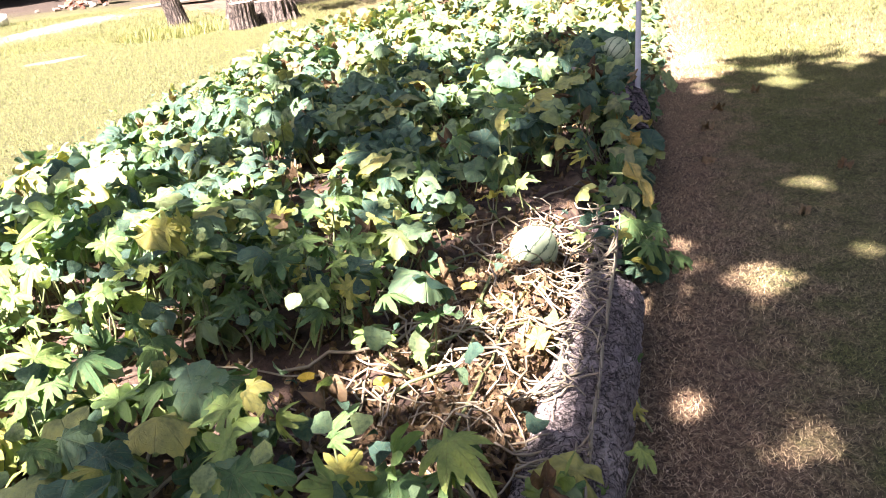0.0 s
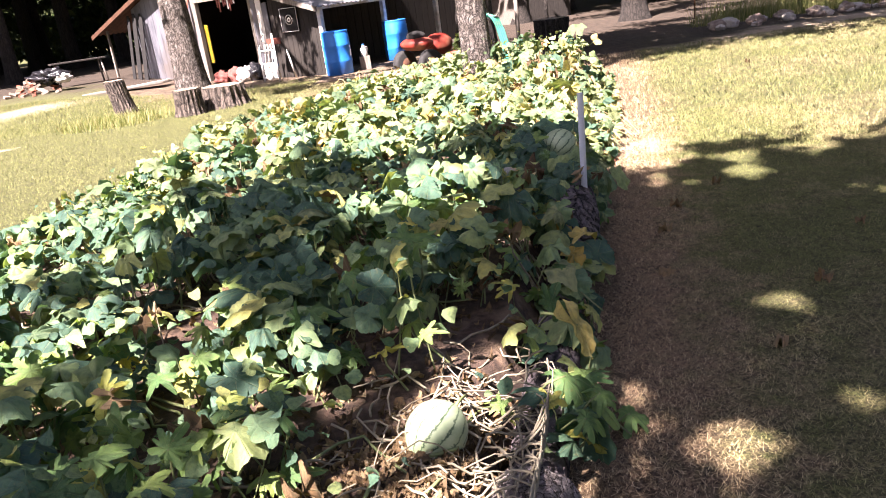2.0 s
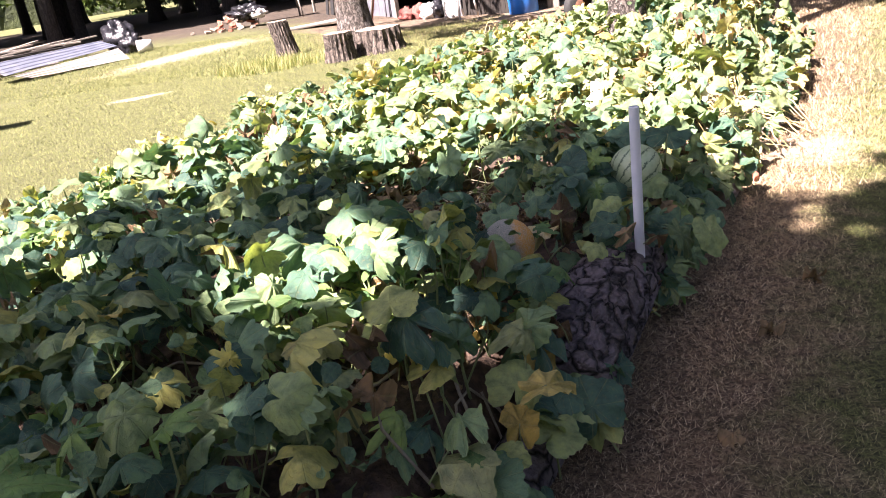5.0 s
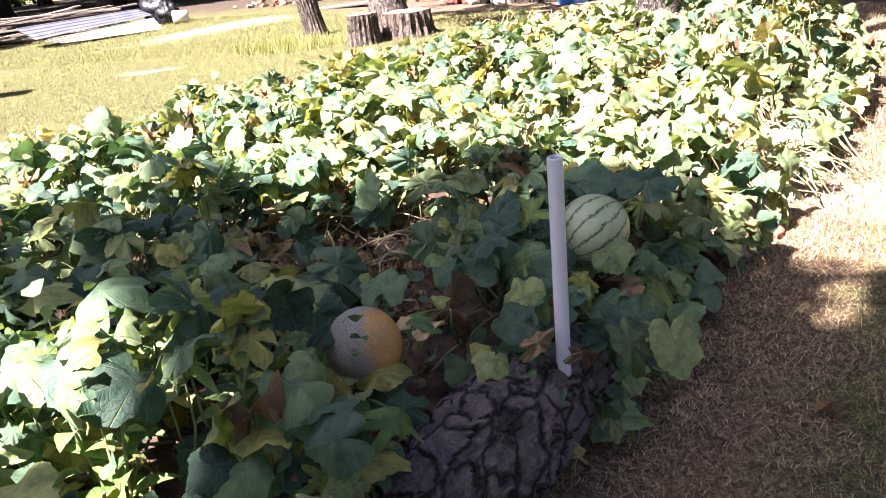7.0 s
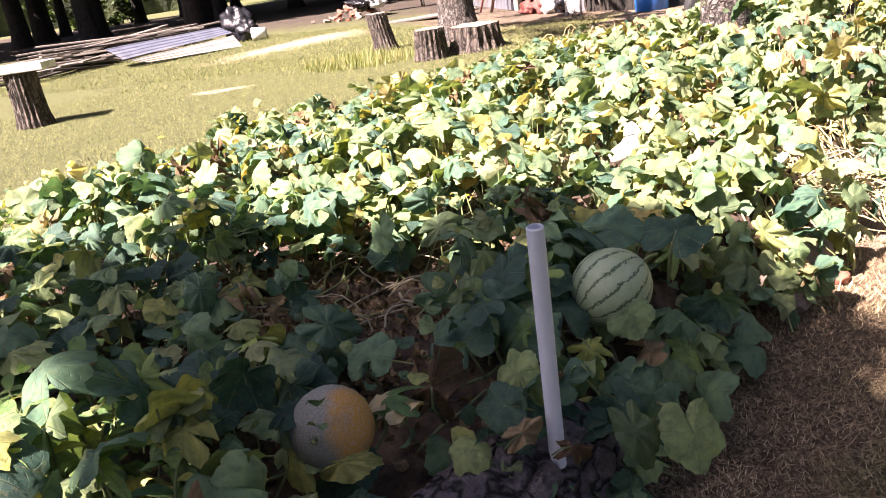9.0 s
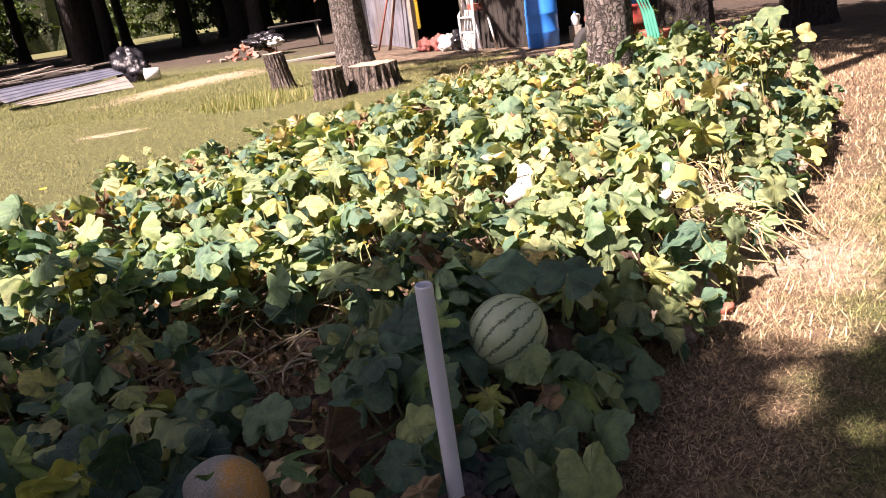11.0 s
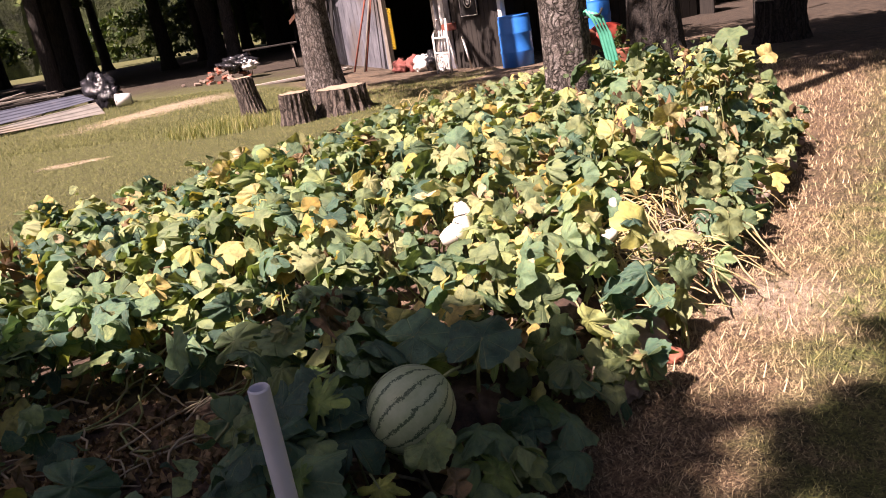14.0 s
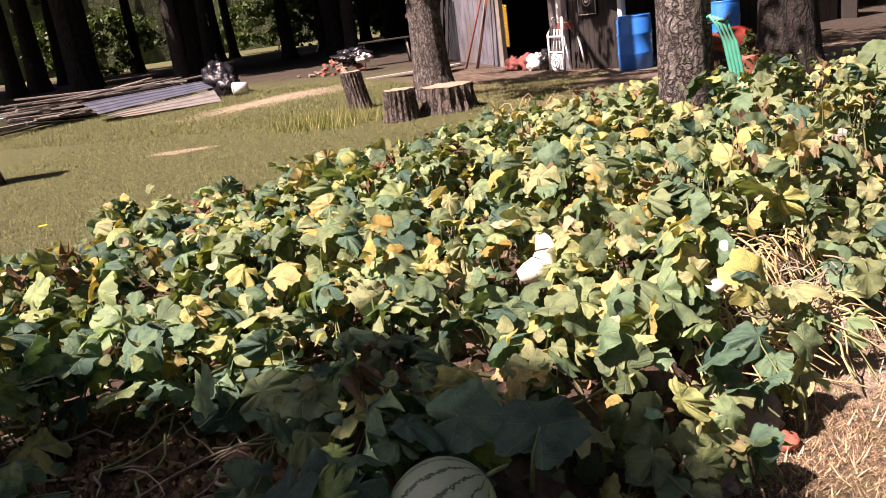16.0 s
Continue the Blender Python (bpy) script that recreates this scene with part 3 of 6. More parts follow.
def grow(stretch):
    name, label, y0, y1 = stretch
    vine = thing(name, label, "vine", (0.5 * (bed_l(y0) + bed_r(y0)), 0.5 * (y0 + y1), 0.2), group="vines on the raised bed")
    inv = vine.matrix_world.inverted()
    spots, stems, deadstems = [], [], []
    area = (y1 - y0) * (bed_r((y0 + y1) / 2) - bed_l((y0 + y1) / 2))
    density = 235 if y1 < 3.2 else (230 if y1 < 6 else 285)
    for i in range(int(area * density)):
        y = rng.uniform(y0, y1)
        l, r = bed_l(y) - 0.12, bed_r(y) + 0.20
        x = rng.uniform(l, r)
        b = bare(x, y)
        hole = noise.noise(Vector((x * 2.6, y * 2.6, 17))) + 0.5 * noise.noise(Vector((x * 6, y * 6, 3)))
        if rng.random() < b * 1.15 or hole < -0.27:
            continue
        top = canopy(x, y)
        lay = rng.random() ** 0.6
        if (b > 0.12 and lay > 0.65) or (b > 0.3 and lay > 0.35):
            continue
        base = max(soil_z(min(x, bed_r(y) - 0.03), y), 0.02)
        if x > bed_r(y):
            base = max(0.05, 0.30 - (x - bed_r(y)) * 1.6)
        z = base + 0.05 + top * lay * (1 - 0.6 * b)
        wet = rng.random()
        if y < 2.2:
            kind = "lobed" if wet < 0.86 else "green"
        elif y < 3.1:
            kind = "lobed" if wet < 0.48 else "green"
        elif y < 5.7:
            kind = "lobed" if wet < 0.12 else ("green" if wet < 0.93 else "lime")
        else:
            pale = 0.26 + 0.40 * min(1.0, max(0.0, (y - 5.7) / 3.2 + (x - 0.2) / 3.0))
            kind = "lime" if wet < pale else ("green" if wet < 0.95 else "yellow")
        if rng.random() < (0.04 if y < 6 else 0.08):
            kind = "dry"
        me = rng.choice(SETS[kind])
        size = {"lobed": rng.uniform(0.10, 0.19), "green": rng.triangular(0.07, 0.21, 0.12 if y > 5.7 else 0.14), "lime": rng.triangular(0.07, 0.20, 0.12), "yellow": rng.uniform(0.08, 0.15), "dry": rng.uniform(0.07, 0.13)}[kind]
        tilt = rng.gauss(0, 0.72 if y < 5.7 else 1.1)
        az = rng.uniform(0, 6.283)
        lean = math.tan(min(1.32, abs(tilt)))
        up = Vector((math.cos(az) * lean, math.sin(az) * lean, 1)) + Vector((SUN_TO.x, SUN_TO.y, 0)) * 0.25
        if x > bed_r(y) - 0.14:
            up += Vector((0.8, -0.15, 0)) * rng.random()
        spots.append((y - 0.5 * x, me, place(x, y, z, size, up, rng.uniform(0, 6.283)), kind, Vector((x, y, z)), base))
    near = set(sorted(range(len(spots)), key=lambda i: -spots[i][4].z - 0.35 * spots[i][4].x)[:285])
    V, U, F, MI, mats = [], [], [], [], []
    off = 0
    for i, (_, me, m, kind, p, base) in enumerate(spots):
        if i in near:
            leaf = new("leaf", me)
            leaf.parent = vine
            leaf.matrix_local = inv @ m
        else:
            co, fa, uv = LEAF_DATA[me]
            mm = np.array(inv @ m)
            V.append(co @ mm[:3, :3].T + mm[:3, 3])
            U.append(uv)
            mat = me.materials[0]
            if mat not in mats:
                mats.append(mat)
            F += [tuple(k + off for k in q) for q in fa]
            MI += [mats.index(mat)] * len(fa)
            off += len(co)
        if rng.random() < 0.6:
            dx, dy = rng.uniform(-0.12, 0.12), rng.uniform(-0.12, 0.12)
            q = (p.x + dx, p.y + dy, max(0.0, base - 0.02))
            (deadstems if kind == "dry" else stems).append(stalk(inv @ Vector(q), inv @ p, rng.uniform(0.0022, 0.0045), (-dx * 0.4, -dy * 0.4)))
    if V:
        me = mesh_of("foliage", np.concatenate(V).tolist(), F, None, True, np.concatenate(U))
        for mat in mats:
            me.materials.append(mat)
        me.polygons.foreach_set("material_index", MI)
        tagged(part("foliage", me, None, vine), kind="stuff")
    # runners trailing over the soil
    for i in range(int(area * 11)):
        y = rng.uniform(y0, y1)
        x = rng.uniform(bed_l(y), bed_r(y))
        a = rng.uniform(0, 6.283)
        pts = []
        for k in range(rng.randint(6, 12)):
            pts.append(inv @ Vector((x, y, max(0.03, soil_z(x, y)) + 0.015 + 0.05 * abs(noise.noise(Vector((x * 4, y * 4, i)))))))
            a += rng.gauss(0, 0.45)
            x += math.cos(a) * 0.075
            y += math.sin(a) * 0.075
            x = min(max(x, bed_l(y)), bed_r(y) + 0.02)
        r = rng.uniform(0.0025, 0.006)
        (stems if rng.random() < 0.45 else deadstems).append(tube_data(pts, [r] * len(pts), 5, False))
    for nm, st, mt in (("runner", stems, VINE), ("dry_runner", deadstems, DEADVINE)):
        v, f = joined(st)
        tagged(part(nm, mesh_of(nm, v, f, mt, True), None, vine), kind="stuff")
    return vine


# ---- log edging and stones along the bed ----
def bark_tube(name, points, radii, material, parent, sides=64, deep=0.10, seed=0.0):
    """A log with furrowed bark plates."""
    pts = [Vector(p) for p in points]
    n = 70
    path, rad = [], []
    for i in range(n):
        t = i / (n - 1) * (len(pts) - 1)
        k = min(int(t), len(pts) - 2)
        path.append(pts[k].lerp(pts[k + 1], t - k))
        rad.append(radii[k] + (radii[k + 1] - radii[k]) * (t - k))
    verts, faces = [], []
    for i, p in enumerate(path):
        d = (path[min(i + 1, n - 1)] - path[max(i - 1, 0)]).normalized()
        a = d.orthogonal().normalized() if abs(d.z) > 0.9 else d.cross(Vector((0, 0, 1))).normalized()
        b = d.cross(a)
        for k in range(sides):
            an = 2 * math.pi * k / sides
            q = a * math.cos(an) + b * math.sin(an)
            along = (p - path[0]).length
            s = Vector((math.cos(an) * 2.2, math.sin(an) * 2.2, along * 15 + seed))
            s += 0.35 * noise.noise_vector(s * 1.7)
            cell = noise.voronoi(s)[0]
            crack = min(1.0, (cell[1] - cell[0]) * 5.5)
            r = rad[i] * (1 + 0.07 * noise.noise(Vector((math.cos(an), math.sin(an), along * 1.4 + seed))) + deep * (crack - 0.8) + 0.022 * noise.noise(s * 2.7) + 0.012 * noise.noise(s * 6.1))
            verts.append(p + q * r)
    for i in range(n - 1):
        for k in range(sides):
            k2 = (k + 1) % sides
            faces.append((i * sides + k, i * sides + k2, (i + 1) * sides + k2, (i + 1) * sides + k))
    faces.append(tuple(reversed(range(sides))))
    faces.append(tuple(range((n - 1) * sides, n * sides)))
    return part(name, mesh_of(name, verts, faces, material), None, parent)


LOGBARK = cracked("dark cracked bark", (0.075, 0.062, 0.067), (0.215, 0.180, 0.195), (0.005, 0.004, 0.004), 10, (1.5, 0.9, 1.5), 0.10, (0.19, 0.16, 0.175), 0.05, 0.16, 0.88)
PALELOG = cracked("weathered pale log", (0.17, 0.14, 0.135), (0.46, 0.40, 0.38), (0.045, 0.035, 0.032), 20, (1, 0.6, 1), 0.09, (0.52, 0.46, 0.44), 0.02, 0.3)
o = bark_tube("log", [(0.06, 0.72, 0.11), (0.36, 1.55, 0.12), (0.62, 2.24, 0.13)], [0.135, 0.14, 0.12], PALELOG, None, deep=0.10)
tagged(o, "weathered pale log edging the garden bed", "log", group="logs edging the bed")
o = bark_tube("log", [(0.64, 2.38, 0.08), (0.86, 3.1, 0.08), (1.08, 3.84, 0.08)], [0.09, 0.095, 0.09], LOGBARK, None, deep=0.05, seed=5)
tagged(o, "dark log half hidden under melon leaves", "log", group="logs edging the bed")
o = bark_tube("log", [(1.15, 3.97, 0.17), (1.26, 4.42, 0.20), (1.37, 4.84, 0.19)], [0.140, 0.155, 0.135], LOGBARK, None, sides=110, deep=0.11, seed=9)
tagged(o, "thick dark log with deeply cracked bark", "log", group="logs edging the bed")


def rock(x, y, r, material=STONE, seed=0.0, flat=0.75, z=None):
    bm = bmesh.new()
    bmesh.ops.create_icosphere(bm, subdivisions=4, radius=1)
    for v in bm.verts:
        n = v.co.copy()
        s = 1 + 0.30 * noise.noise(n * 1.3 + Vector((seed, 0, 0))) + 0.12 * noise.noise(n * 3.5 + Vector((0, seed, 0))) + 0.05 * noise.noise(n * 9 + Vector((0, 0, seed)))
        cell = noise.voronoi(n * 1.6 + Vector((seed, seed, 0)))[0]
        s += 0.22 * (cell[1] - cell[0]) - 0.06
        v.co = Vector((n.x, n.y * 0.85, n.z * flat)) * s * r
    ob = part("stone", bm, material, None, smooth=True)
    ob.matrix_world = pose(x, y, r * flat * 0.72 if z is None else z, 0, 0, seed * 50)
    return ob


for i, (x, y, r) in enumerate(((1.50, 5.15, 0.09), (1.66, 5.62, 0.10), (1.84, 6.02, 0.10), (1.90, 6.30, 0.13), (2.0, 6.60, 0.09), (2.22, 7.25, 0.14), (2.36, 7.62, 0.11), (2.55, 8.25, 0.12), (2.74, 8.8, 0.13), (2.90, 9.4, 0.13), (-2.12, 5.90, 0.14), (-2.25, 5.68, 0.11), (-0.62, 10.25, 0.15), (-0.55, 10.6, 0.15), (-0.30, 10.85, 0.14))):
    tagged(rock(x, y, r, STONE, i * 1.37), "rough brown field stone edging the bed", "stone", group="stones edging the bed")
o = rock(2.02, 6.26, 0.045, TERRACOTTA, 3.3)
o.name = "brick_rubble"
tagged(o, "broken reddish brick piece at the foot of the bed", "rubble")

# ---- white pipe standing in the bed ----
bm = bmesh.new()
R0, R1, HP = 0.0172, 0.0138, 0.66
loops = []
for r, z in ((R0, 0), (R0, HP - 0.003), (R0 - 0.002, HP), (R1 + 0.001, HP), (R1, HP - 0.003), (R1, HP - 0.2)):
    loops.append([bm.verts.new((r * math.cos(k * math.pi / 20), r * math.sin(k * math.pi / 20), z)) for k in range(40)])
for a, b in zip(loops, loops[1:]):
    for k in range(40):
        bm.faces.new((a[k], a[(k + 1) % 40], b[(k + 1) % 40], b[k]))
bm.faces.new(loops[-1])
pipe = part("pvc_pipe", bm, PVC, None)
pipe.matrix_world = Matrix.Translation((1.402, 4.632, 0.175)) @ Vector((0.007, -0.017, 0.46)).to_track_quat("Z", "Y").to_matrix().to_4x4()
tagged(pipe, "white plastic pipe standing upright in the bed", "pipe")


# ---- fruit ----
def melon(x, y, z, r, label, material=RIND, squash=1.05, turn=(20, 58, 60), name="watermelon"):
    fruit = part(name, ball(r, r, r * squash, 0.015, 40, 24), material, None, label, True)
    fruit.matrix_world = pose(x, y, z, *turn)
    v, f = tube_data([(0, 0, r * squash * 0.98), (0.004, 0, r * squash + 0.02), (0.02, 0.005, r * squash + 0.045)], [0.006, 0.005, 0.004], 6)
    part("stalk", mesh_of("stalk", v, f, VINE, True), None, fruit)
    return tagged(fruit, label, name.replace("_", " "))


melon(0.380, 2.36, 0.318, 0.086, "small pale striped watermelon on the mulch beside the log")
melon(1.413, 5.215, 0.435, 0.105, "large round pale green watermelon with dark broken stripes")
melon(0.968, 4.475, 0.432, 0.090, "netted cantaloupe, orange and grey, behind the thick log", NETTED, 1.0, (70, 0, 10), "cantaloupe")
def gourd(x, y, z, bend, size, turn, label):
    """A pale crook-necked gourd: a swelling body and a thinner curved neck."""
    pts, rad = [], []
    for k in range(15):
        t = k / 14
        a = bend * t
        pts.append((size * math.sin(a) / bend, 0.0, size * (1 - math.cos(a)) / bend))
        rad.append(size * (0.17 + 0.05 * math.sin(math.pi * t) - 0.05 * t) * min(1.0, math.sqrt(max(0.02, 1 - abs(2 * t - 1) ** 7))))
    o = tube("gourd", pts, rad, COCO, None, 18, "", 0.06, x)
    o.matrix_world = pose(x, y, z, *turn)
    return tagged(o, label, "gourd", "pale gourds")


gourd(1.15, 6.56, 0.44, 2.9, 0.22, (-25, 25, 10), "bleached white crook-necked gourd lying among squash leaves")
gourd(1.86, 6.81, 0.34, 1.2, 0.15, (0, -75, 40), "bleached white gourd standing up among dry stalks")
gourd(1.70, 6.58, 0.35, 0.8, 0.17, (0, 5, 15), "bleached white gourd lying on dry stalks")

block = part("concrete_block", boxed(-0.10, -0.06, 0, 0.10, 0.06, 0.15, 0.006), LITTERSTONE, None)
block.matrix_world = pose(2.40, 9.0, soil_z(2.40, 9.0) - 0.005, 0, 0, 12)
tagged(block, "small grey concrete block at the edge of the bed", "block")

for s in STRETCHES:
    grow(s)


def single_leaf(x, y, z, size, kind, up, heading, label):
    o = new("leaf", SETS[kind][int(x * 37 + y * 53) % len(SETS[kind])])
    o.matrix_world = place(x, y, z, size, Vector(up), heading)
    o.name = "vine_leaf"
    v, f = tube_data([(0, 0, 0), (0.02, -0.25, -0.12), (0.05, -0.45, -0.5)], [0.018, 0.022, 0.026], 5)
    part("stalk", mesh_of("stalk", v, f, VINE, True), None, o)
    return tagged(o, label, "leaf")


for x, y, z, size, kind, up, hd, lb in (
        (0.88, 2.75, 0.38, 0.21, "faded", (0.6, -0.8, 0.7), -0.9, "large yellowed leaf drooping over the log"),
        (1.15, 3.68, 0.37, 0.15, "faded", (0.3, -0.5, 1), 0.4, "yellow melon leaf at the edge of the bed"),
        (1.08, 3.62, 0.30, 0.12, "faded", (0.5, -0.6, 0.8), 2.0, "small yellowed leaf at the edge of the bed"),
        (1.02, 2.70, 0.06, 0.20, "lobed", (0.1, -0.2, 1), 0.1, "pale lobed leaf reaching over the trodden grass"),
        (0.80, 2.62, 0.28, 0.22, "lobed", (0.2, -0.4, 1), 0.0, "pale lobed leaf hanging over the log"),
        (1.38, 5.42, 0.53, 0.20, "green", (-0.1, -0.5, 1), 0.3, "broad dark leaf over the watermelon"),
        (1.56, 5.42, 0.52, 0.21, "green", (0.1, -0.5, 1), 1.4, "broad dark leaf over the watermelon"),
        (1.22, 5.36, 0.50, 0.17, "green", (-0.2, -0.5, 1), 2.3, "broad dark leaf over the watermelon"),
        (1.475, 5.12, 0.40, 0.13, "green", (0.1, -0.9, 0.7), -1.2, "green leaf lying on the watermelon"),
        (1.56, 4.92, 0.30, 0.13, "green", (0.5, -0.9, 0.6), -1.6, "pale green leaf hanging below the watermelon"),
        (2.5, 8.85, 0.86, 0.21, "lime", (-0.3, -0.6, 0.7), 1.0, "large yellow-green leaf standing highest in the bed"),
        (2.35, 8.80, 0.80, 0.19, "lime", (-0.4, -0.7, 0.7), 2.0, "large pale green leaf standing high in the bed"),
        (2.72, 8.9, 0.72, 0.16, "lime", (0.3, -0.7, 0.7), 0.3, "pale leaf standing high in the bed"),
        (2.92, 9.05, 0.24, 0.12, "green", (0.7, -0.5, 0.6), -0.5, "dark leaf on a runner beyond the stones"),
        (3.02, 9.35, 0.28, 0.11, "green", (0.8, -0.4, 0.5), 0.2, "dark leaf on a runner beyond the stones"),
        (2.74, 8.65, 0.32, 0.14, "lime", (0.5, -0.7, 0.6), -1.1, "pale green leaf at the edge of the bed"),
        (2.56, 8.15, 0.28, 0.12, "lime", (0.6, -0.7, 0.5), -0.9, "yellow-green leaf at the edge of the bed"),
        (2.30, 7.02, 0.27, 0.17, "lime", (0.7, -0.6, 0.6), -0.9, "large yellow-green leaf over a stone"),
        (2.08, 6.40, 0.28, 0.13, "lime", (0.7, -0.6, 0.6), -0.6, "yellow-green leaf over a stone"),
        (0.55, 5.55, 0.46, 0.17, "green", (-0.6, -0.8, 0.4), -1.9, "pale leaf hanging over the bare mulch"),
        (0.80, 5.50, 0.50, 0.16, "lime", (0.2, -0.9, 0.6), 0.8, "green leaf arching over the bare mulch"),
        (1.30, 4.62, 0.43, 0.12, "green", (0.1, -0.7, 0.8), 3.3, "dark green leaf lying on the cracked log"),
        (1.66, 4.78, 0.30, 0.17, "green", (0.7, -0.6, 0.6), -0.8, "green leaf drooping at the edge of the bed"),
        (1.55, 4.72, 0.33, 0.14, "lime", (0.3, -0.8, 0.7), -1.0, "yellow-green leaf beside the white pipe"),
        (0.92, 4.40, 0.40, 0.13, "green", (-0.2, -0.8, 0.8), 2.6, "dark leaf before the cantaloupe"),
        (1.03, 4.40, 0.41, 0.12, "green", (0.2, -0.8, 0.8), 0.4, "dark leaf before the cantaloupe"),
        (1.30, 4.72, 0.45, 0.16, "green", (0.0, -0.6, 0.9), 2.0, "dark green leaf behind the cracked log"),
        (1.36, 4.55, 0.42, 0.10, "dry", (0.3, -0.7, 0.7), 1.0, "curled brown leaf on the cracked log"),
        (1.14, 4.62, 0.46, 0.18, "dry", (0, -0.9, 0.5), 1.5, "curled dry brown leaf beside the cantaloupe"),
        (1.12, 4.86, 0.44, 0.17, "green", (0.1, -0.6, 0.9), 2.2, "dark green leaf behind the cracked log"),
        (1.22, 4.98, 0.43, 0.15, "green", (0.0, -0.5, 1), 0.9, "dark green leaf behind the cracked log"),
        (1.02, 5.02, 0.42, 0.16, "green", (-0.2, -0.5, 1), 2.8, "blue-green leaf behind the cantaloupe"),
        (0.90, 4.78, 0.43, 0.15, "green", (-0.1, -0.7, 0.9), 1.6, "blue-green leaf behind the cantaloupe"),
        (0.78, 4.62, 0.43, 0.16, "green", (-0.3, -0.6, 0.9), 3.0, "broad leaf beside the cantaloupe"),
        (0.66, 4.80, 0.43, 0.17, "green", (-0.1, -0.6, 1), 0.5, "broad leaf beside the cantaloupe"),
        (1.40, 4.98, 0.38, 0.13, "lobed", (0.2, -0.7, 0.8), -1.0, "small lobed leaf before the watermelon"),
        (1.50, 4.86, 0.30, 0.15, "green", (0.4, -0.8, 0.7), -0.7, "green leaf drooping at the edge of the bed"),
        (1.46, 4.55, 0.40, 0.08, "dry", (0.3, -0.5, 0.9), 0.2, "curled dry leaf at the foot of the pipe")):
    single_leaf(x, y, z, size, kind, up, hd, lb)
for x, y, z, size, kind, hd, lb in (
        (0.80, 2.38, 0.27, 0.13, "lobed", -0.4, "pale watermelon leaf lying on the dry vines"),
        (0.72, 2.48, 0.28, 0.12, "lobed", 1.9, "pale watermelon leaf lying on the dry vines"),
        (0.58, 2.50, 0.29, 0.10, "lobed", 2.6, "pale watermelon leaf lying on the dry vines"),
        (0.88, 2.52, 0.26, 0.14, "lobed", 0.3, "pale watermelon leaf hanging over the log"),
        (0.24, 2.05, 0.30, 0.11, "lobed", 3.0, "small watermelon leaf on the mulch"),
        (0.30, 1.80, 0.29, 0.10, "faded", 1.2, "small yellowed leaf on the mulch"),
        (1.04, 3.98, 0.36, 0.18, "faded", -0.6, "large curled yellow leaf beside the thick log"),
        (1.11, 3.90, 0.33, 0.13, "faded", -1.6, "curled yellow leaf beside the thick log"),
        (0.95, 4.02, 0.37, 0.12, "dry", 0.5, "brown withered leaf beside the thick log"),
        (1.16, 4.02, 0.36, 0.10, "dry", 2.2, "brown withered leaf on the thick log"),
        (1.08, 4.14, 0.40, 0.12, "green", 2.9, "small green leaf beside the thick log"),
        (1.12, 4.30, 0.39, 0.11, "green", 3.4, "small green leaf beside the thick log")):
    single_leaf(x, y, z, size, kind, (0.15, -0.45, 1), hd, lb)
for x, y, z in ((0.12, 1.92, 0.42), (-0.35, 1.62, 0.36), (-0.15, 1.60, 0.33), (0.28, 4.05, 0.55), (-1.6, 6.9, 0.55)):
    fl = thing("vine_flower", "small yellow melon flower among the leaves", "flower", (x, y, z), x * 99, "melon flowers")
    for k in range(5):
        v, f = [(0, 0, 0)], []
        for q in range(7):
            b = -0.6 + 0.2 * q
            v.append((0.022 * math.cos(b) * (1.15 - 0.3 * abs(b)), 0.022 * math.sin(b), 0.006 + 0.004 * abs(b)))
        f = [(0, q + 1, q + 2) for q in range(6)]
        pe = part("petal", mesh_of("petal", v, f, YELLOWPLASTIC), None, fl)
        pe.rotation_euler = (0, 0, k * 1.2566)


def lance_leaf():
    """A narrow pointed leaf, folded along the midrib."""
    v, uv, f = [], [], []
    for i in range(9):
        t = i / 8
        w = 0.21 * math.sin(math.pi * t ** 0.8) ** 0.8
        z = 0.10 * math.sin(t * 2.2) - 0.32 * t * t
        for s in (-1, 0, 1):
            v.append((s * w, t, z + (0.06 * abs(s) * w / 0.21) + 0.012 * math.sin(i * 2.1 + s)))
            uv.append((0.5 + s * w, t))
    for i in range(8):
        for s in (0, 1):
            k = i * 3 + s
            f.append((k, k + 1, k + 4, k + 3))
    return mesh_of("leaf", v, f, LOBED, True, uv)


LANCE = lance_leaf()


def weed(x, y, high, seed):
    r = random.Random(seed)
    plant = thing("weed_plant", "upright weed with narrow pointed leaves among the melon vines", "weed", (x, y, soil_z(x, y) - 0.01), 0, "weeds in the bed")
    for k in range(3):
        a = r.uniform(0, 6.28)
        lean = r.uniform(0.04, 0.12)
        top = Vector((math.cos(a) * lean, math.sin(a) * lean, high * r.uniform(0.75, 1.0)))
        tube("stem", [(0, 0, 0), top * 0.5 + Vector((0.01, 0, 0.02)), top], [0.004, 0.0035, 0.002], VINE, plant, 6)
        for i in range(9):
            t = 0.35 + 0.65 * i / 8
            p = top * t
            leaf = new("leaf", LANCE)
            leaf.parent = plant
            h = i * 2.4 + k
            leaf.matrix_local = place(p.x, p.y, p.z, r.uniform(0.07, 0.125) * (1.15 - 0.4 * t), Vector((-math.cos(h) * 0.5, -math.sin(h) * 0.5, 1)), h)
    return plant


for i, (x, y, h) in enumerate(((0.48, 4.30, 0.42), (0.22, 4.34, 0.38), (0.60, 4.12, 0.42), (0.40, 4.08, 0.40), (0.72, 3.90, 0.38), (0.80, 4.10, 0.36))):
    weed(x, y, h, i + 3)

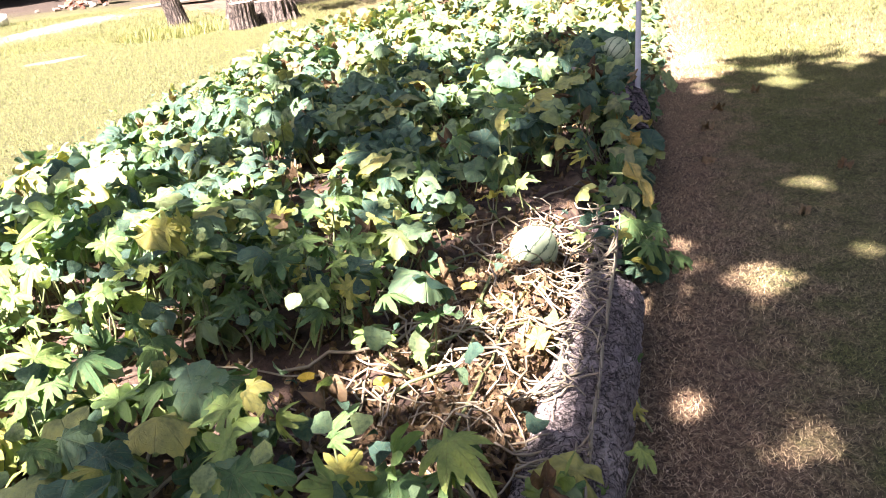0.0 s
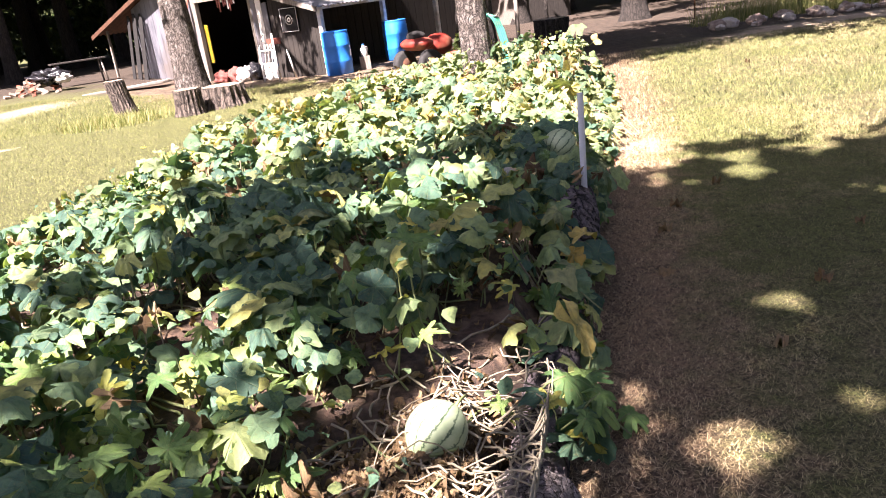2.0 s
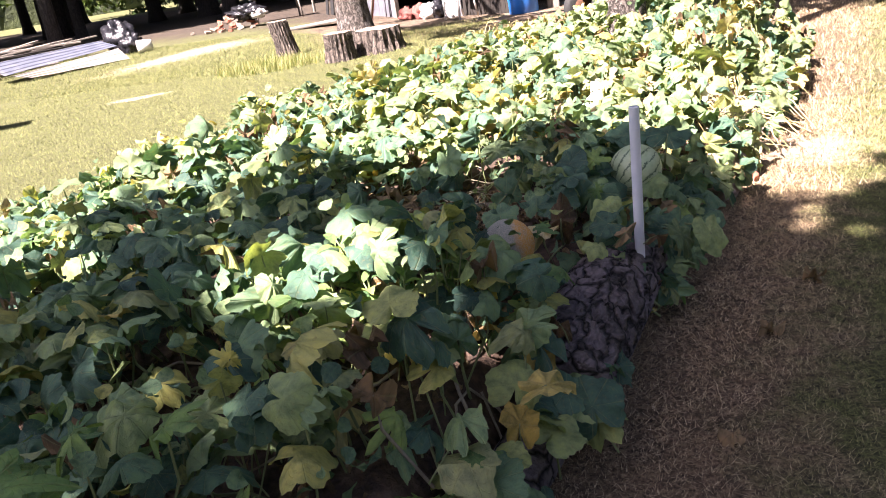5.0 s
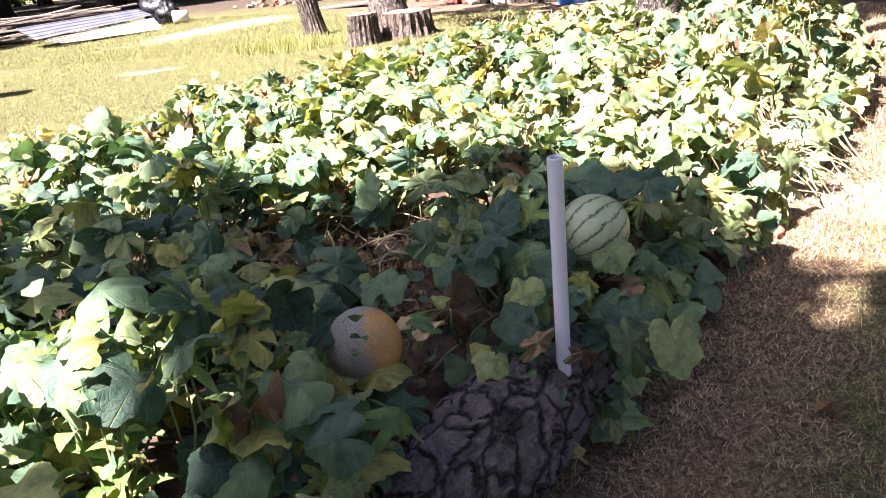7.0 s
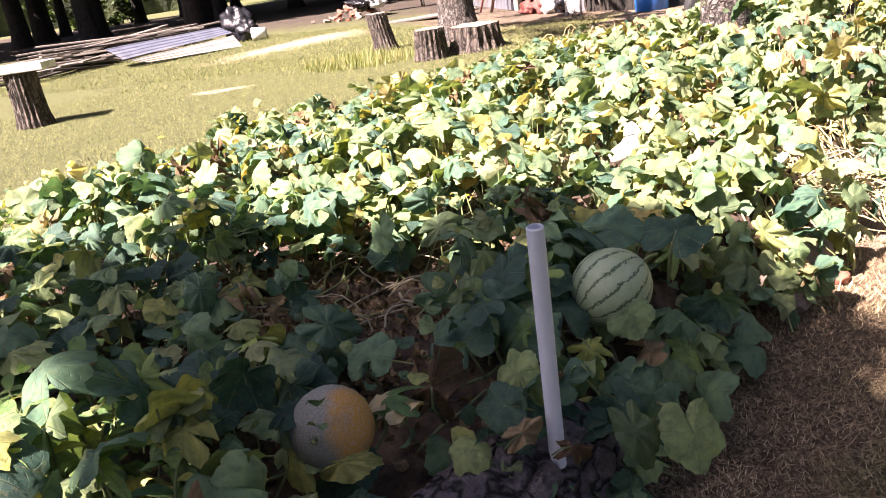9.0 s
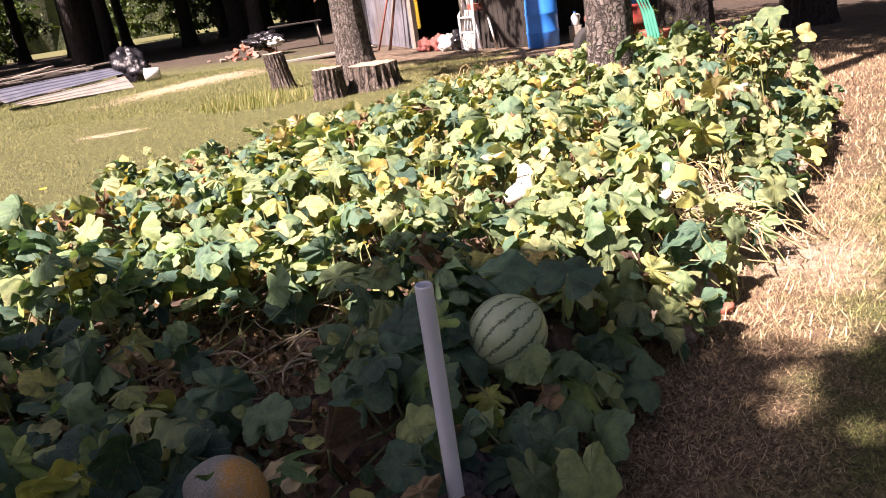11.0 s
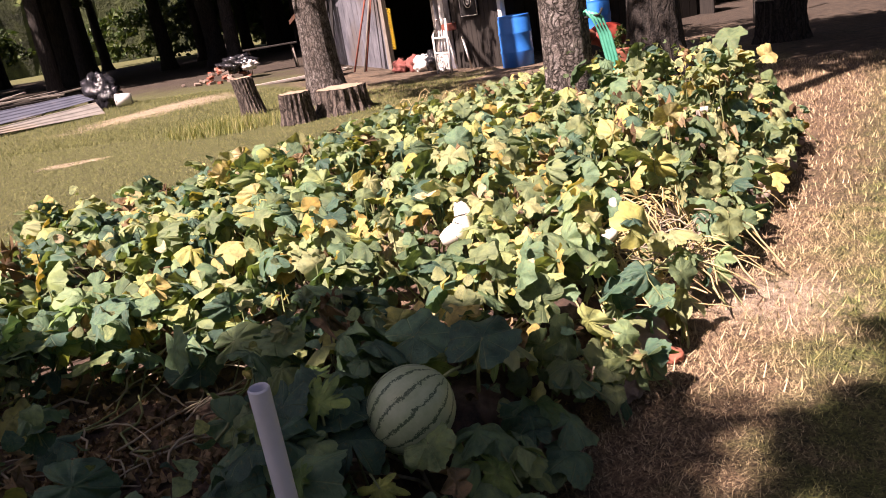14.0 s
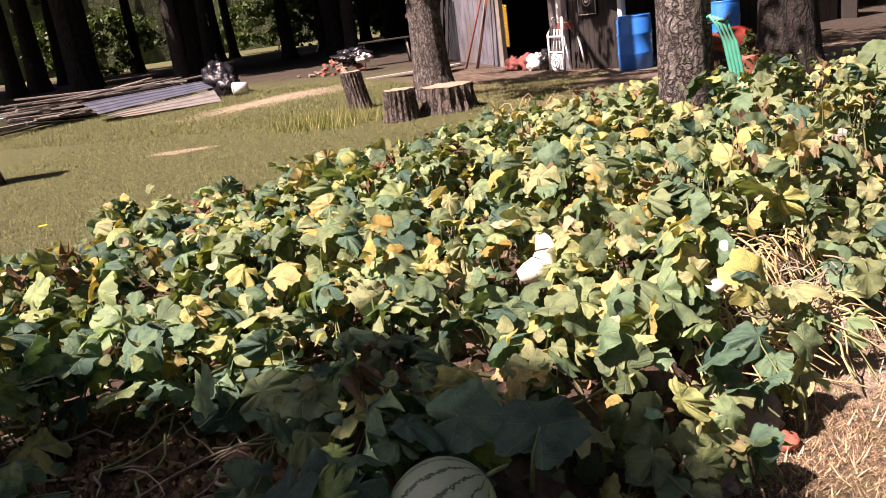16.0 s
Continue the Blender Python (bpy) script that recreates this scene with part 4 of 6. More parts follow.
# tangle of dry runners on the bare patches
tangle = thing("dry_vine", "tangle of pale dry vine runners on the mulch", "vine", (0.4, 2.2, 0.25))
tinv = tangle.matrix_world.inverted()
for i in range(298):
    cx, cy, r = rng.choice(((0.42, 2.2, 0.40), (0.25, 1.65, 0.40), (0.08, 1.92, 0.28), (0.28, 1.82, 0.25), (0.0, 1.6, 0.3), (0.4, 5.2, 0.45), (0.5, 2.35, 0.35), (1.9, 6.75, 0.25), (0.45, 2.4, 0.3), (0.1, 1.25, 0.35), (0.62, 2.6, 0.25), (1.95, 7.0, 0.28), (0.7, 2.3, 0.2)))
    a, d = rng.uniform(0, 6.28), r * math.sqrt(rng.random())
    x, y = cx + d * math.cos(a), cy + d * math.sin(a)
    a = rng.uniform(0, 6.28)
    pts = []
    up = rng.uniform(0.01, 0.06)
    for k in range(rng.randint(5, 10)):
        xx = min(x, bed_r(y) + 0.08)
        pts.append(tinv @ Vector((xx, y, max(soil_z(min(xx, bed_r(y) - 0.1), y), 0.24) + up * (0.6 + 0.6 * math.sin(k * 0.9 + i)))))
        a += rng.gauss(0, 0.6)
        x += math.cos(a) * 0.045
        y += math.sin(a) * 0.045
    w = rng.uniform(0.0018, 0.0042)
    v, f = tube_data(pts, [w] * len(pts), 5, False)
    part("runner", mesh_of("runner", v, f, DEADVINE, True), None, tangle)

STRAWVINE = plain("straw-coloured stalk", (0.26, 0.20, 0.085), (0.52, 0.43, 0.22), 14, 0.75)
heap = thing("dry_vine", "heap of straw-coloured withered squash stalks", "vine", (1.0, 8.5, 0.3))
hinv = heap.matrix_world.inverted()
for i in range(280):
    cx, cy, rx = rng.choice(((0.1, 10.45, 0.42), (0.35, 10.2, 0.3), (1.92, 6.85, 0.26), (2.05, 7.2, 0.24), (1.95, 6.95, 0.2), (1.80, 6.60, 0.22), (2.2, 7.6, 0.2)))
    a, d = rng.uniform(0, 6.28), rx * math.sqrt(rng.random())
    x, y = cx + d * math.cos(a), cy + d * math.sin(a)
    a, lift = rng.uniform(0, 6.28), rng.uniform(0.02, 0.14) if cy < 9 else rng.uniform(0.08, 0.34)
    pts = []
    for k in range(rng.randint(5, 8)):
        pts.append(hinv @ Vector((x, y, max(0.04, soil_z(min(x, bed_r(y) - 0.05), y)) + 0.01 + lift * math.sin(0.3 + k * 0.45))))
        a += rng.gauss(0, 0.4)
        x += math.cos(a) * 0.05
        y += math.sin(a) * 0.05
    w = rng.uniform(0.002, 0.0045)
    v, f = tube_data(pts, [w] * len(pts), 5, False)
    part("stalk", mesh_of("stalk", v, f, STRAWVINE, True), None, heap)


def chip_data(seed, narrow, curl):
    """A small simple leaf: points, faces and texture places."""
    r = random.Random(seed)
    n = 10
    v, uv, f = [(0, 0, 0)], [(0.5, 0.5)], []
    ph = r.uniform(0, 6.28)
    for q in (0.55, 1.0):
        for k in range(n):
            a = 2 * math.pi * k / n
            d = 0.5 * q * (1 + 0.12 * math.sin(a * 3 + ph) + r.uniform(-0.06, 0.06))
            v.append((math.sin(a) * d * narrow, math.cos(a) * d, curl * q * q * (0.22 * math.sin(a * 2 + ph) + 0.12 * math.sin(a * 3 + ph))))
            uv.append((0.5 + math.sin(a) * d, 0.5 + math.cos(a) * d))
    for k in range(n):
        k2 = (k + 1) % n
        f += [(0, 1 + k2, 1 + k), (1 + k, 1 + k2, 1 + n + k2, 1 + n + k)]
    return np.array(v), f, np.array(uv)


CHIPS = [chip_data(s, 0.35 + 0.1 * (s % 4), 1.3) for s in range(8)]
SPRIGS = [chip_data(s + 20, 0.8 + 0.06 * (s % 4), 0.6) for s in range(8)]

# small young leaves between the large ones
for mat, ya, yb, n, lb in ((GREEN, 0.5, 5.8, 2600, "young blue-green leaves at the vine tips"), (LIME, 5.5, 10.0, 2600, "young yellow-green leaves at the vine tips")):
    V, U, F = [], [], []
    off = 0
    for i in range(n):
        y = rng.uniform(ya, yb)
        x = rng.uniform(bed_l(y), bed_r(y) + 0.1)
        if rng.random() < bare(x, y) * 1.05:
            continue
        z = max(soil_z(min(x, bed_r(y) - 0.03), y), 0.05) + 0.05 + canopy(x, y) * rng.uniform(0.2, 1.12)
        co, fa, uv = rng.choice(SPRIGS)
        mm = np.array(place(x, y, z, rng.uniform(0.025, 0.06), Vector((rng.gauss(0, 0.8), rng.gauss(0, 0.8), 1)), rng.uniform(0, 6.28)))
        V.append(co @ mm[:3, :3].T + mm[:3, 3])
        U.append(uv)
        F += [tuple(k + off for k in q) for q in fa]
        off += len(co)
    tagged(part("young_leaves", mesh_of("young_leaves", np.concatenate(V).tolist(), F, mat, True, np.concatenate(U)), None), lb, "leaves", kind="stuff")

# leaf litter on the mulch
V, U, F = [], [], []
off = 0
for i in range(10000):
    y = rng.uniform(0.5, 9.9)
    if rng.random() < 0.45:
        y = rng.choice((1.3, 1.6, 2.1, 2.2, 5.1, 5.2)) + rng.gauss(0, 0.25)
    x = rng.uniform(bed_l(y), bed_r(y))
    if abs(y - 5.15) < 0.6 and rng.random() < 0.6:
        x = rng.gauss(0.35, 0.32)
    if y < 2.6 and rng.random() < 0.6:
        x = bed_r(y) - abs(rng.gauss(0, 0.35))
    co, fa, uv = rng.choice(CHIPS)
    mm = np.array(place(x, y, soil_z(x, y) + 0.012, rng.uniform(0.016, 0.055), Vector((rng.gauss(0, 0.4), rng.gauss(0, 0.4), 1)), rng.uniform(0, 6.28)))
    sub = co
    V.append(sub @ mm[:3, :3].T + mm[:3, 3])
    U.append(uv)
    F += [tuple(k + off for k in q) for q in fa]
    off += len(co)
tagged(part("leaf_litter", mesh_of("leaf_litter", np.concatenate(V).tolist(), F, DRY, True, np.concatenate(U)), None),
       "dry brown leaf litter scattered over the mulch", "leaf litter", kind="stuff")


# ---- grass ----
def blades(name, n, area, high, lean, material, label, keep=None, wide=1.0):
    x0, y0, x1, y1 = area
    g = np.random.default_rng(len(name) + n)
    P = np.stack([g.uniform(x0, x1, n), g.uniform(y0, y1, n)], 1)
    L, R = np.interp(P[:, 1], BED_Y, BED_L), np.interp(P[:, 1], BED_Y, BED_R)
    inside = (P[:, 0] > L) & (P[:, 0] < R) & (P[:, 1] > 0.3) & (P[:, 1] < 10.8)
    ok = ~inside
    if keep is not None:
        ok &= keep(P, g)
    P = P[ok]
    n = len(P)
    a = g.uniform(0, 6.283, n)
    h = g.uniform(high[0], high[1], n)
    w = g.uniform(0.0008, 0.0019, n) * (1 + h * 6) * wide
    ln = g.uniform(lean[0], lean[1], n) * h
    d = np.stack([np.cos(a), np.sin(a)], 1)
    s = np.stack([-d[:, 1], d[:, 0]], 1) * w[:, None]
    z0 = np.array([bump_z(x, y) for x, y in P])
    base1 = np.column_stack([P + s, z0 - 0.004])
    base2 = np.column_stack([P - s, z0 - 0.004])
    tip = np.column_stack([P + d * ln[:, None], z0 + h])
    V = np.stack([base1, base2, tip], 1).reshape(-1, 3)
    F = np.arange(n * 3).reshape(-1, 3)
    me = mesh_of(name, V.tolist(), F.tolist(), material, False, np.tile([[0.4, 0.4], [0.6, 0.4], [0.5, 0.6]], (n, 1)))
    return tagged(part(name, me, None), label, "grass", kind="stuff")


blades("lawn_grass", 660000, (0.2, 0.6, 4.2, 8.0), (0.004, 0.013), (1.2, 4.0), BLADE, "short dry straw-coloured lawn grass",
       lambda P, g: (P[:, 0] - 2.41) ** 2 + (P[:, 1] - 6.8) ** 2 > g.uniform(0.01, 0.09, len(P)))
blades("lawn_grass", 90000, (2.0, 6.0, 9.0, 14.0), (0.015, 0.045), (0.4, 1.8), BLADE, "short dry sunlit lawn grass", wide=1.8)
blades("lawn_grass", 90000, (-14.0, 14.0, -1.0, 20.0), (0.02, 0.06), (0.2, 1.2), BLADE, "rough yellow-green grass before the timber",
       lambda P, g: ((P[:, 0] + 7.7) * 0.545 + (P[:, 1] - 17.9) * 0.839) ** 2 / 2.6 + ((P[:, 0] + 7.7) * 0.839 - (P[:, 1] - 17.9) * 0.545) ** 2 / 0.35 > g.uniform(0.3, 1.2, len(P)), wide=1.6)
blades("lawn_grass", 260000, (-9.0, 3.0, 1.0, 16.0), (0.010, 0.034), (0.4, 1.8), BLADE, "mown yellow-green lawn grass", wide=1.3)
blades("weed_tuft", 16000, (-5.2, 11.8, -2.0, 15.2), (0.06, 0.19), (0.2, 0.7), WEED, "green tufts of tall grass round the stumps",
       lambda P, g: ((P[:, 0] + 4.2) / 1.0) ** 2 + ((P[:, 1] - 14.2) / 0.9) ** 2 < g.uniform(0.2, 1.1, len(P)), wide=2.2)
blades("tall_weeds", 16000, (7.8, 16.2, 14.5, 21.0), (0.20, 0.65), (0.1, 0.6), WEED, "patch of tall seeding weeds by the fence",
       lambda P, g: ((P[:, 0] - 10.6) / 3.2) ** 2 + ((P[:, 1] - 18.6) / 1.9) ** 2 < g.uniform(0.3, 1.0, len(P)))


# ---- trees ----
def trunk_data(r, h, lean, sides=26, flare=1.45, seed=0.0, rows=22, furrow=0.05):
    verts, faces = [], []
    for i in range(rows):
        t = (i / (rows - 1)) ** 1.5
        z = -0.1 + t * h
        rr = r * (1 - 0.55 * t) * (1 + (flare - 1) * math.exp(-max(z, 0) / 0.25))
        for k in range(sides):
            a = 2 * math.pi * k / sides
            s = rr * (1 + furrow * (1 if k % 2 else -1) * (0.6 + 0.6 * noise.noise(Vector((k * 3.1, z * 2.2, seed)))) + 0.10 * noise.noise(Vector((math.cos(a) * 1.2, math.sin(a) * 1.2, z * 0.6 + seed))))
            verts.append((lean[0] * t * h + math.cos(a) * s, lean[1] * t * h + math.sin(a) * s, z))
    for i in range(rows - 1):
        for k in range(sides):
            k2 = (k + 1) % sides
            faces.append((i * sides + k, i * sides + k2, (i + 1) * sides + k2, (i + 1) * sides + k))
    faces.append(tuple(range((rows - 1) * sides, rows * sides)))
    return verts, faces


def crown_mesh(name, centre, size, clumps, per, leaf, material, seed, foot=(0, 0), gaps=()):
    """Many small leaves in uneven clumps through an ellipsoid, with gaps between them."""
    g = np.random.default_rng(seed)
    d = g.normal(size=(clumps, 3))
    d /= np.linalg.norm(d, axis=1)[:, None]
    c = d * (g.uniform(0.25, 1.0, clumps) ** 0.5)[:, None] * np.array(size) + np.array(centre)
    cr = g.uniform(0.5, 1.1, clumps) * min(size) * 0.24
    P = np.repeat(c, per, 0) + g.normal(size=(clumps * per, 3)) * np.repeat(cr, per)[:, None] * np.array([0.6, 0.6, 0.4])
    for gx0, gy0, gr in gaps:  # openings in the crown, named by where the sun through them falls
        k = P[:, 2] - 0.4
        sx = P[:, 0] + foot[0] - k * SUN_TO.x / SUN_TO.z
        sy = P[:, 1] + foot[1] - k * SUN_TO.y / SUN_TO.z
        clear = (sx - gx0) ** 2 + (sy - gy0) ** 2 > gr * gr * g.uniform(0.5 if gr > 0.3 else 0.2, 1.3 if gr > 0.3 else 1.6, len(P))
        P = P[clear | (g.random(len(P)) < (0.0 if gr > 0.23 else 0.09))]
    n = len(P)
    a = g.normal(size=(n, 3))
    a /= np.linalg.norm(a, axis=1)[:, None]
    b = np.cross(a, g.normal(size=(n, 3)))
    b /= np.linalg.norm(b, axis=1)[:, None]
    s = (g.uniform(0.6, 1.3, n) * leaf)[:, None]
    V = np.stack([P - a * s, P + b * s * 0.55 + a * s * 0.1, P + a * s, P - b * s * 0.55 + a * s * 0.1], 1).reshape(-1, 3)
    F = np.arange(n * 4).reshape(-1, 4)
    return mesh_of(name, V.tolist(), F.tolist(), material, False, np.tile([[0.5, 0.2], [0.7, 0.5], [0.5, 0.8], [0.3, 0.5]], (n, 1)))


def tree(x, y, r, h, crown, label, bark=BARK, lean=(0, 0), clumps=120, per=60, leaf=0.10, seed=1, name="oak_tree", group="", at_z=0.0, sides=26, gaps=()):
    """crown: centre (from the foot) and half sizes."""
    t = thing(name, label, "tree", (x, y, at_z), 0, group)
    v, f = trunk_data(r, h, lean, sides, 1.45, seed * 7.7)
    part("trunk", mesh_of("trunk", v, f, bark, True), None, t)
    cc, cs = crown
    rnd = random.Random(seed)
    for k in range(7):
        a = k * 2.4 + rnd.random()
        z0 = h * rnd.uniform(0.5, 0.95)
        p0 = Vector((lean[0] * z0, lean[1] * z0, z0))
        p2 = Vector((cc[0] + math.cos(a) * cs[0] * 0.7, cc[1] + math.sin(a) * cs[1] * 0.7, cc[2] + rnd.uniform(-0.3, 0.6) * cs[2]))
        p1 = p0.lerp(p2, 0.5) + Vector((0, 0, -0.3))
        tube("limb", [p0, p1, p2], [r * 0.32, r * 0.2, r * 0.05], bark, t, 7, "", 0.1, k)
    part("crown", crown_mesh("crown", cc, cs, clumps, per, leaf, OAK, seed, (x, y), gaps), None, t)
    return t


tree(-3.2, 16.0, 0.29, 9.0, ((0.0, -0.66, 8.6), (4.8, 5.0, 2.4)), "tall oak with pale furrowed bark behind the stumps", lean=(-0.03, 0.0), seed=2, clumps=200, per=80, leaf=0.12, gaps=((-0.6, 19.7, 1.1), (0.95, 21.8, 1.0), (-2.1, 20.7, 0.7), (-3.6, 21.4, 0.8), (-3.0, 13.8, 1.0), (-2.0, 17.6, 1.2), (0.4, 17.5, 1.1), (-4.2, 18.4, 1.0)))
tree(1.47, 9.28, 0.172, 8.0, ((0.0, 2.6, 8.0), (4.4, 3.6, 2.4)), "oak with pale furrowed bark and a hose hung on it", lean=(-0.004, 0.0), seed=3, clumps=200, per=80, leaf=0.13)
tree(2.10, 14.2, 0.34, 9.5, ((3.1, -1.2, 8.2), (6.0, 4.8, 2.6)), "dark shaded oak trunk beside the pale one", SHADEBARK, seed=4, clumps=300, per=80, leaf=0.13)
tree(8.3, 24.5, 0.36, 10.0, ((0.0, -0.5, 9.0), (5.0, 4.5, 3.0)), "dark oak with flared foot beyond the lawn", SHADEBARK, seed=5, clumps=90, per=60, leaf=0.15)
GAPS = ((-1.46, 4.08, 0.5), (-1.39, 2.62, 0.5), (-1.0, 3.14, 0.35), (-0.89, 1.58, 0.28), (-0.15, 1.25, 0.2), (-0.45, 1.3, 0.16), (0.50, 2.40, 0.40), (0.62, 2.72, 0.28), (0.42, 2.05, 0.3), (0.28, 1.55, 0.36), (0.18, 1.95, 0.24), (0.95, 2.7, 0.2), (0.45, 4.15, 0.40), (0.04, 4.44, 0.2),
        (-0.76, 4.41, 0.26), (0.42, 3.49, 0.16), (-0.78, 3.89, 0.25), (-0.34, 3.18, 0.25), (-0.37, 4.71, 0.12), (-1.3, 2.2, 0.6), (-0.95, 2.4, 0.32), (-1.2, 3.2, 0.5), (-0.5, 3.4, 0.26), (-0.2, 1.7, 0.25), (0.0, 2.7, 0.24), (0.15, 3.2, 0.22), (-0.15, 2.2, 0.22), (0.32, 2.9, 0.18), (-0.4, 2.75, 0.24), (0.1, 3.7, 0.22), (0.22, 2.1, 0.2), (-0.1, 3.0, 0.2), (0.75, 3.2, 0.16), (0.72, 4.05, 0.31), (-0.88, 3.03, 0.3), (-0.25, 2.5, 0.18), (0.0, 5.85, 0.32), (0.38, 5.78, 0.32), (0.75, 5.78, 0.25), (0.55, 5.42, 0.12),
        (1.77, 3.23, 0.22), (1.37, 2.72, 0.19), (1.16, 2.26, 0.24), (1.62, 2.38, 0.22), (1.22, 3.28, 0.13), (1.42, 3.13, 0.13), (1.63, 3.0, 0.16), (0.52, 1.52, 0.16), (0.79, 1.29, 0.17), (0.78, 2.87, 0.12), (1.80, 4.94, 0.13), (1.98, 5.36, 0.15), (2.15, 5.17, 0.12), (1.48, 2.0, 0.2), (-1.6, 6.5, 0.6), (-1.0, 6.45, 0.55), (-0.4, 6.35, 0.55), (0.2, 6.25, 0.55), (0.8, 6.25, 0.5), (1.35, 6.3, 0.5), (1.75, 6.3, 0.4),
        (2.6, 5.3, 0.3), (2.75, 5.75, 0.3), (2.2, 6.15, 0.40), (2.25, 5.72, 0.18), (1.85, 5.95, 0.2), (3.0, 4.5, 0.22), (2.85, 6.7, 0.5), (2.45, 6.6, 0.4), (3.35, 6.8, 0.5), (3.9, 6.9, 0.5), (3.1, 7.3, 0.5), (4.4, 7.0, 0.5))
# shade trees beside and behind the walker
tree(-6.4, -3.0, 0.36, 8.5, ((4.0, 1.5, 8.4), (2.2, 3.1, 1.6)), "big oak casting broken shade over the bed", seed=6, clumps=130, per=75, leaf=0.12, gaps=GAPS)
tree(-2.8, -4.8, 0.36, 8.5, ((2.5, 3.0, 8.6), (3.9, 3.5, 1.9)), "big oak shading the lawn beside the path", seed=7, clumps=290, per=90, leaf=0.13, gaps=GAPS)

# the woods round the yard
proto = [tree(-27.4, 31.8, 0.42, 12, ((0, 0, 11), (4.0, 4.0, 4.5)), "tall dark forest tree in deep shade", SHADEBARK, (0.03, 0), 150, 28, 0.37, 11, "forest_tree", "woods round the yard", sides=14),
         tree(-20.0, 37.3, 0.34, 12, ((0, 0, 10), (4.4, 4.4, 4.5)), "tall dark forest tree in deep shade", SHADEBARK, (-0.03, 0), 150, 28, 0.37, 12, "forest_tree", "woods round the yard", sides=14),
         tree(12.5, 33.0, 0.28, 11, ((0, 0, 9.5), (4.0, 4.0, 4.5)), "tall dark forest tree in deep shade", SHADEBARK, (0.01, 0), 150, 28, 0.37, 13, "forest_tree", "woods round the yard", sides=14)]
wr = random.Random(5)
spots = [(-33, 33.6), (-38, 46), (-30.5, 45), (-36, 54), (-16, 35), (-22, 44), (-13, 31), (-25, 36), (-11, 38), (-7, 31), (-4, 34), (-1, 30), (2, 35), (4.5, 38), (7, 44), (18, 31), (21, 26), (24, 32), (17, 45), (28, 38), (20, 22), (6, 31), (-19, 30), (-41, 36), (-25, 22.5), (-22.5, 26.5), (-28, 18), (-17.5, 26.5)]
for i in range(46):
    a = wr.uniform(-0.95, 0.75)
    d = wr.uniform(36, 62)
    spots.append((d * math.sin(a), d * math.cos(a)))
for i in range(16):
    a = wr.uniform(1.2, 5.1)
    d = wr.uniform(26, 45)
    spots.append((d * math.sin(a), d * math.cos(a)))
for x, y in spots:
    if x < -18 and y < 1:
        continue
    s = wr.uniform(0.75, 1.2)
    c = copy_thing(wr.choice(proto), pose(x, y, 0, wr.uniform(-2, 2), wr.uniform(-2, 2), wr.uniform(0, 360)))
    c.scale = (s, s, s)


def bush(name, label, x, y, w, d, h, n, leaf, seed):
    me = crown_mesh(name, (0, 0, h * 0.5), (w, d, h * 0.55), n, 40, leaf, OAK, seed)
    o = part(name, me, None)
    o.matrix_world = pose(x, y, 0)
    return tagged(o, label, "bush", "undergrowth at the wood's edge", "stuff")


for i, (x, y, w) in enumerate(((-46, 50, 7), (-34, 60, 8), (-24, 56, 7), (-16, 46, 5), (-10, 44, 5), (-3, 42, 5), (3, 46, 5), (11, 50, 5), (18, 42, 5), (26, 44, 6), (34, 40, 7), (-12, 58, 8), (14, 60, 8), (-52, 40, 7), (42, 34, 7))):
    bush("undergrowth", "dark leafy undergrowth among the tree trunks", x, y, w, 2.5, 5.0, 110, 0.24, 60 + i)
tagged(bush("shrub", "light green shrub standing among the weeds", 10.5, 18.9, 0.5, 0.5, 1.5, 26, 0.055, 90), category="shrub", kind="structure")

# distant wall of forest
ng = 240
verts, faces = [], []
for i in range(ng + 1):
    a = 2 * math.pi * i / ng
    x, y = 95 * math.sin(a), 8 + 95 * math.cos(a)
    top = 15 + 4 * noise.noise(Vector((math.sin(a) * 9, math.cos(a) * 9, 0))) + 2.5 * noise.noise(Vector((math.sin(a) * 40, math.cos(a) * 40, 2)))
    for z in (-0.5, top * 0.5, top):
        verts.append((x + 1.5 * noise.noise(Vector((x, y, z))), y, z))
for i in range(ng):
    for k in (0, 1):
        q = i * 3 + k
        faces.append((q, q + 3, q + 4, q + 1))
far = plain("distant forest", (0.010, 0.018, 0.006), (0.075, 0.10, 0.03), 0.7, 0.95, 0, 1.0, 0.5)
tagged(part("backdrop", mesh_of("backdrop", verts, faces, far), None), "distant line of dark forest", "forest", kind="structure")


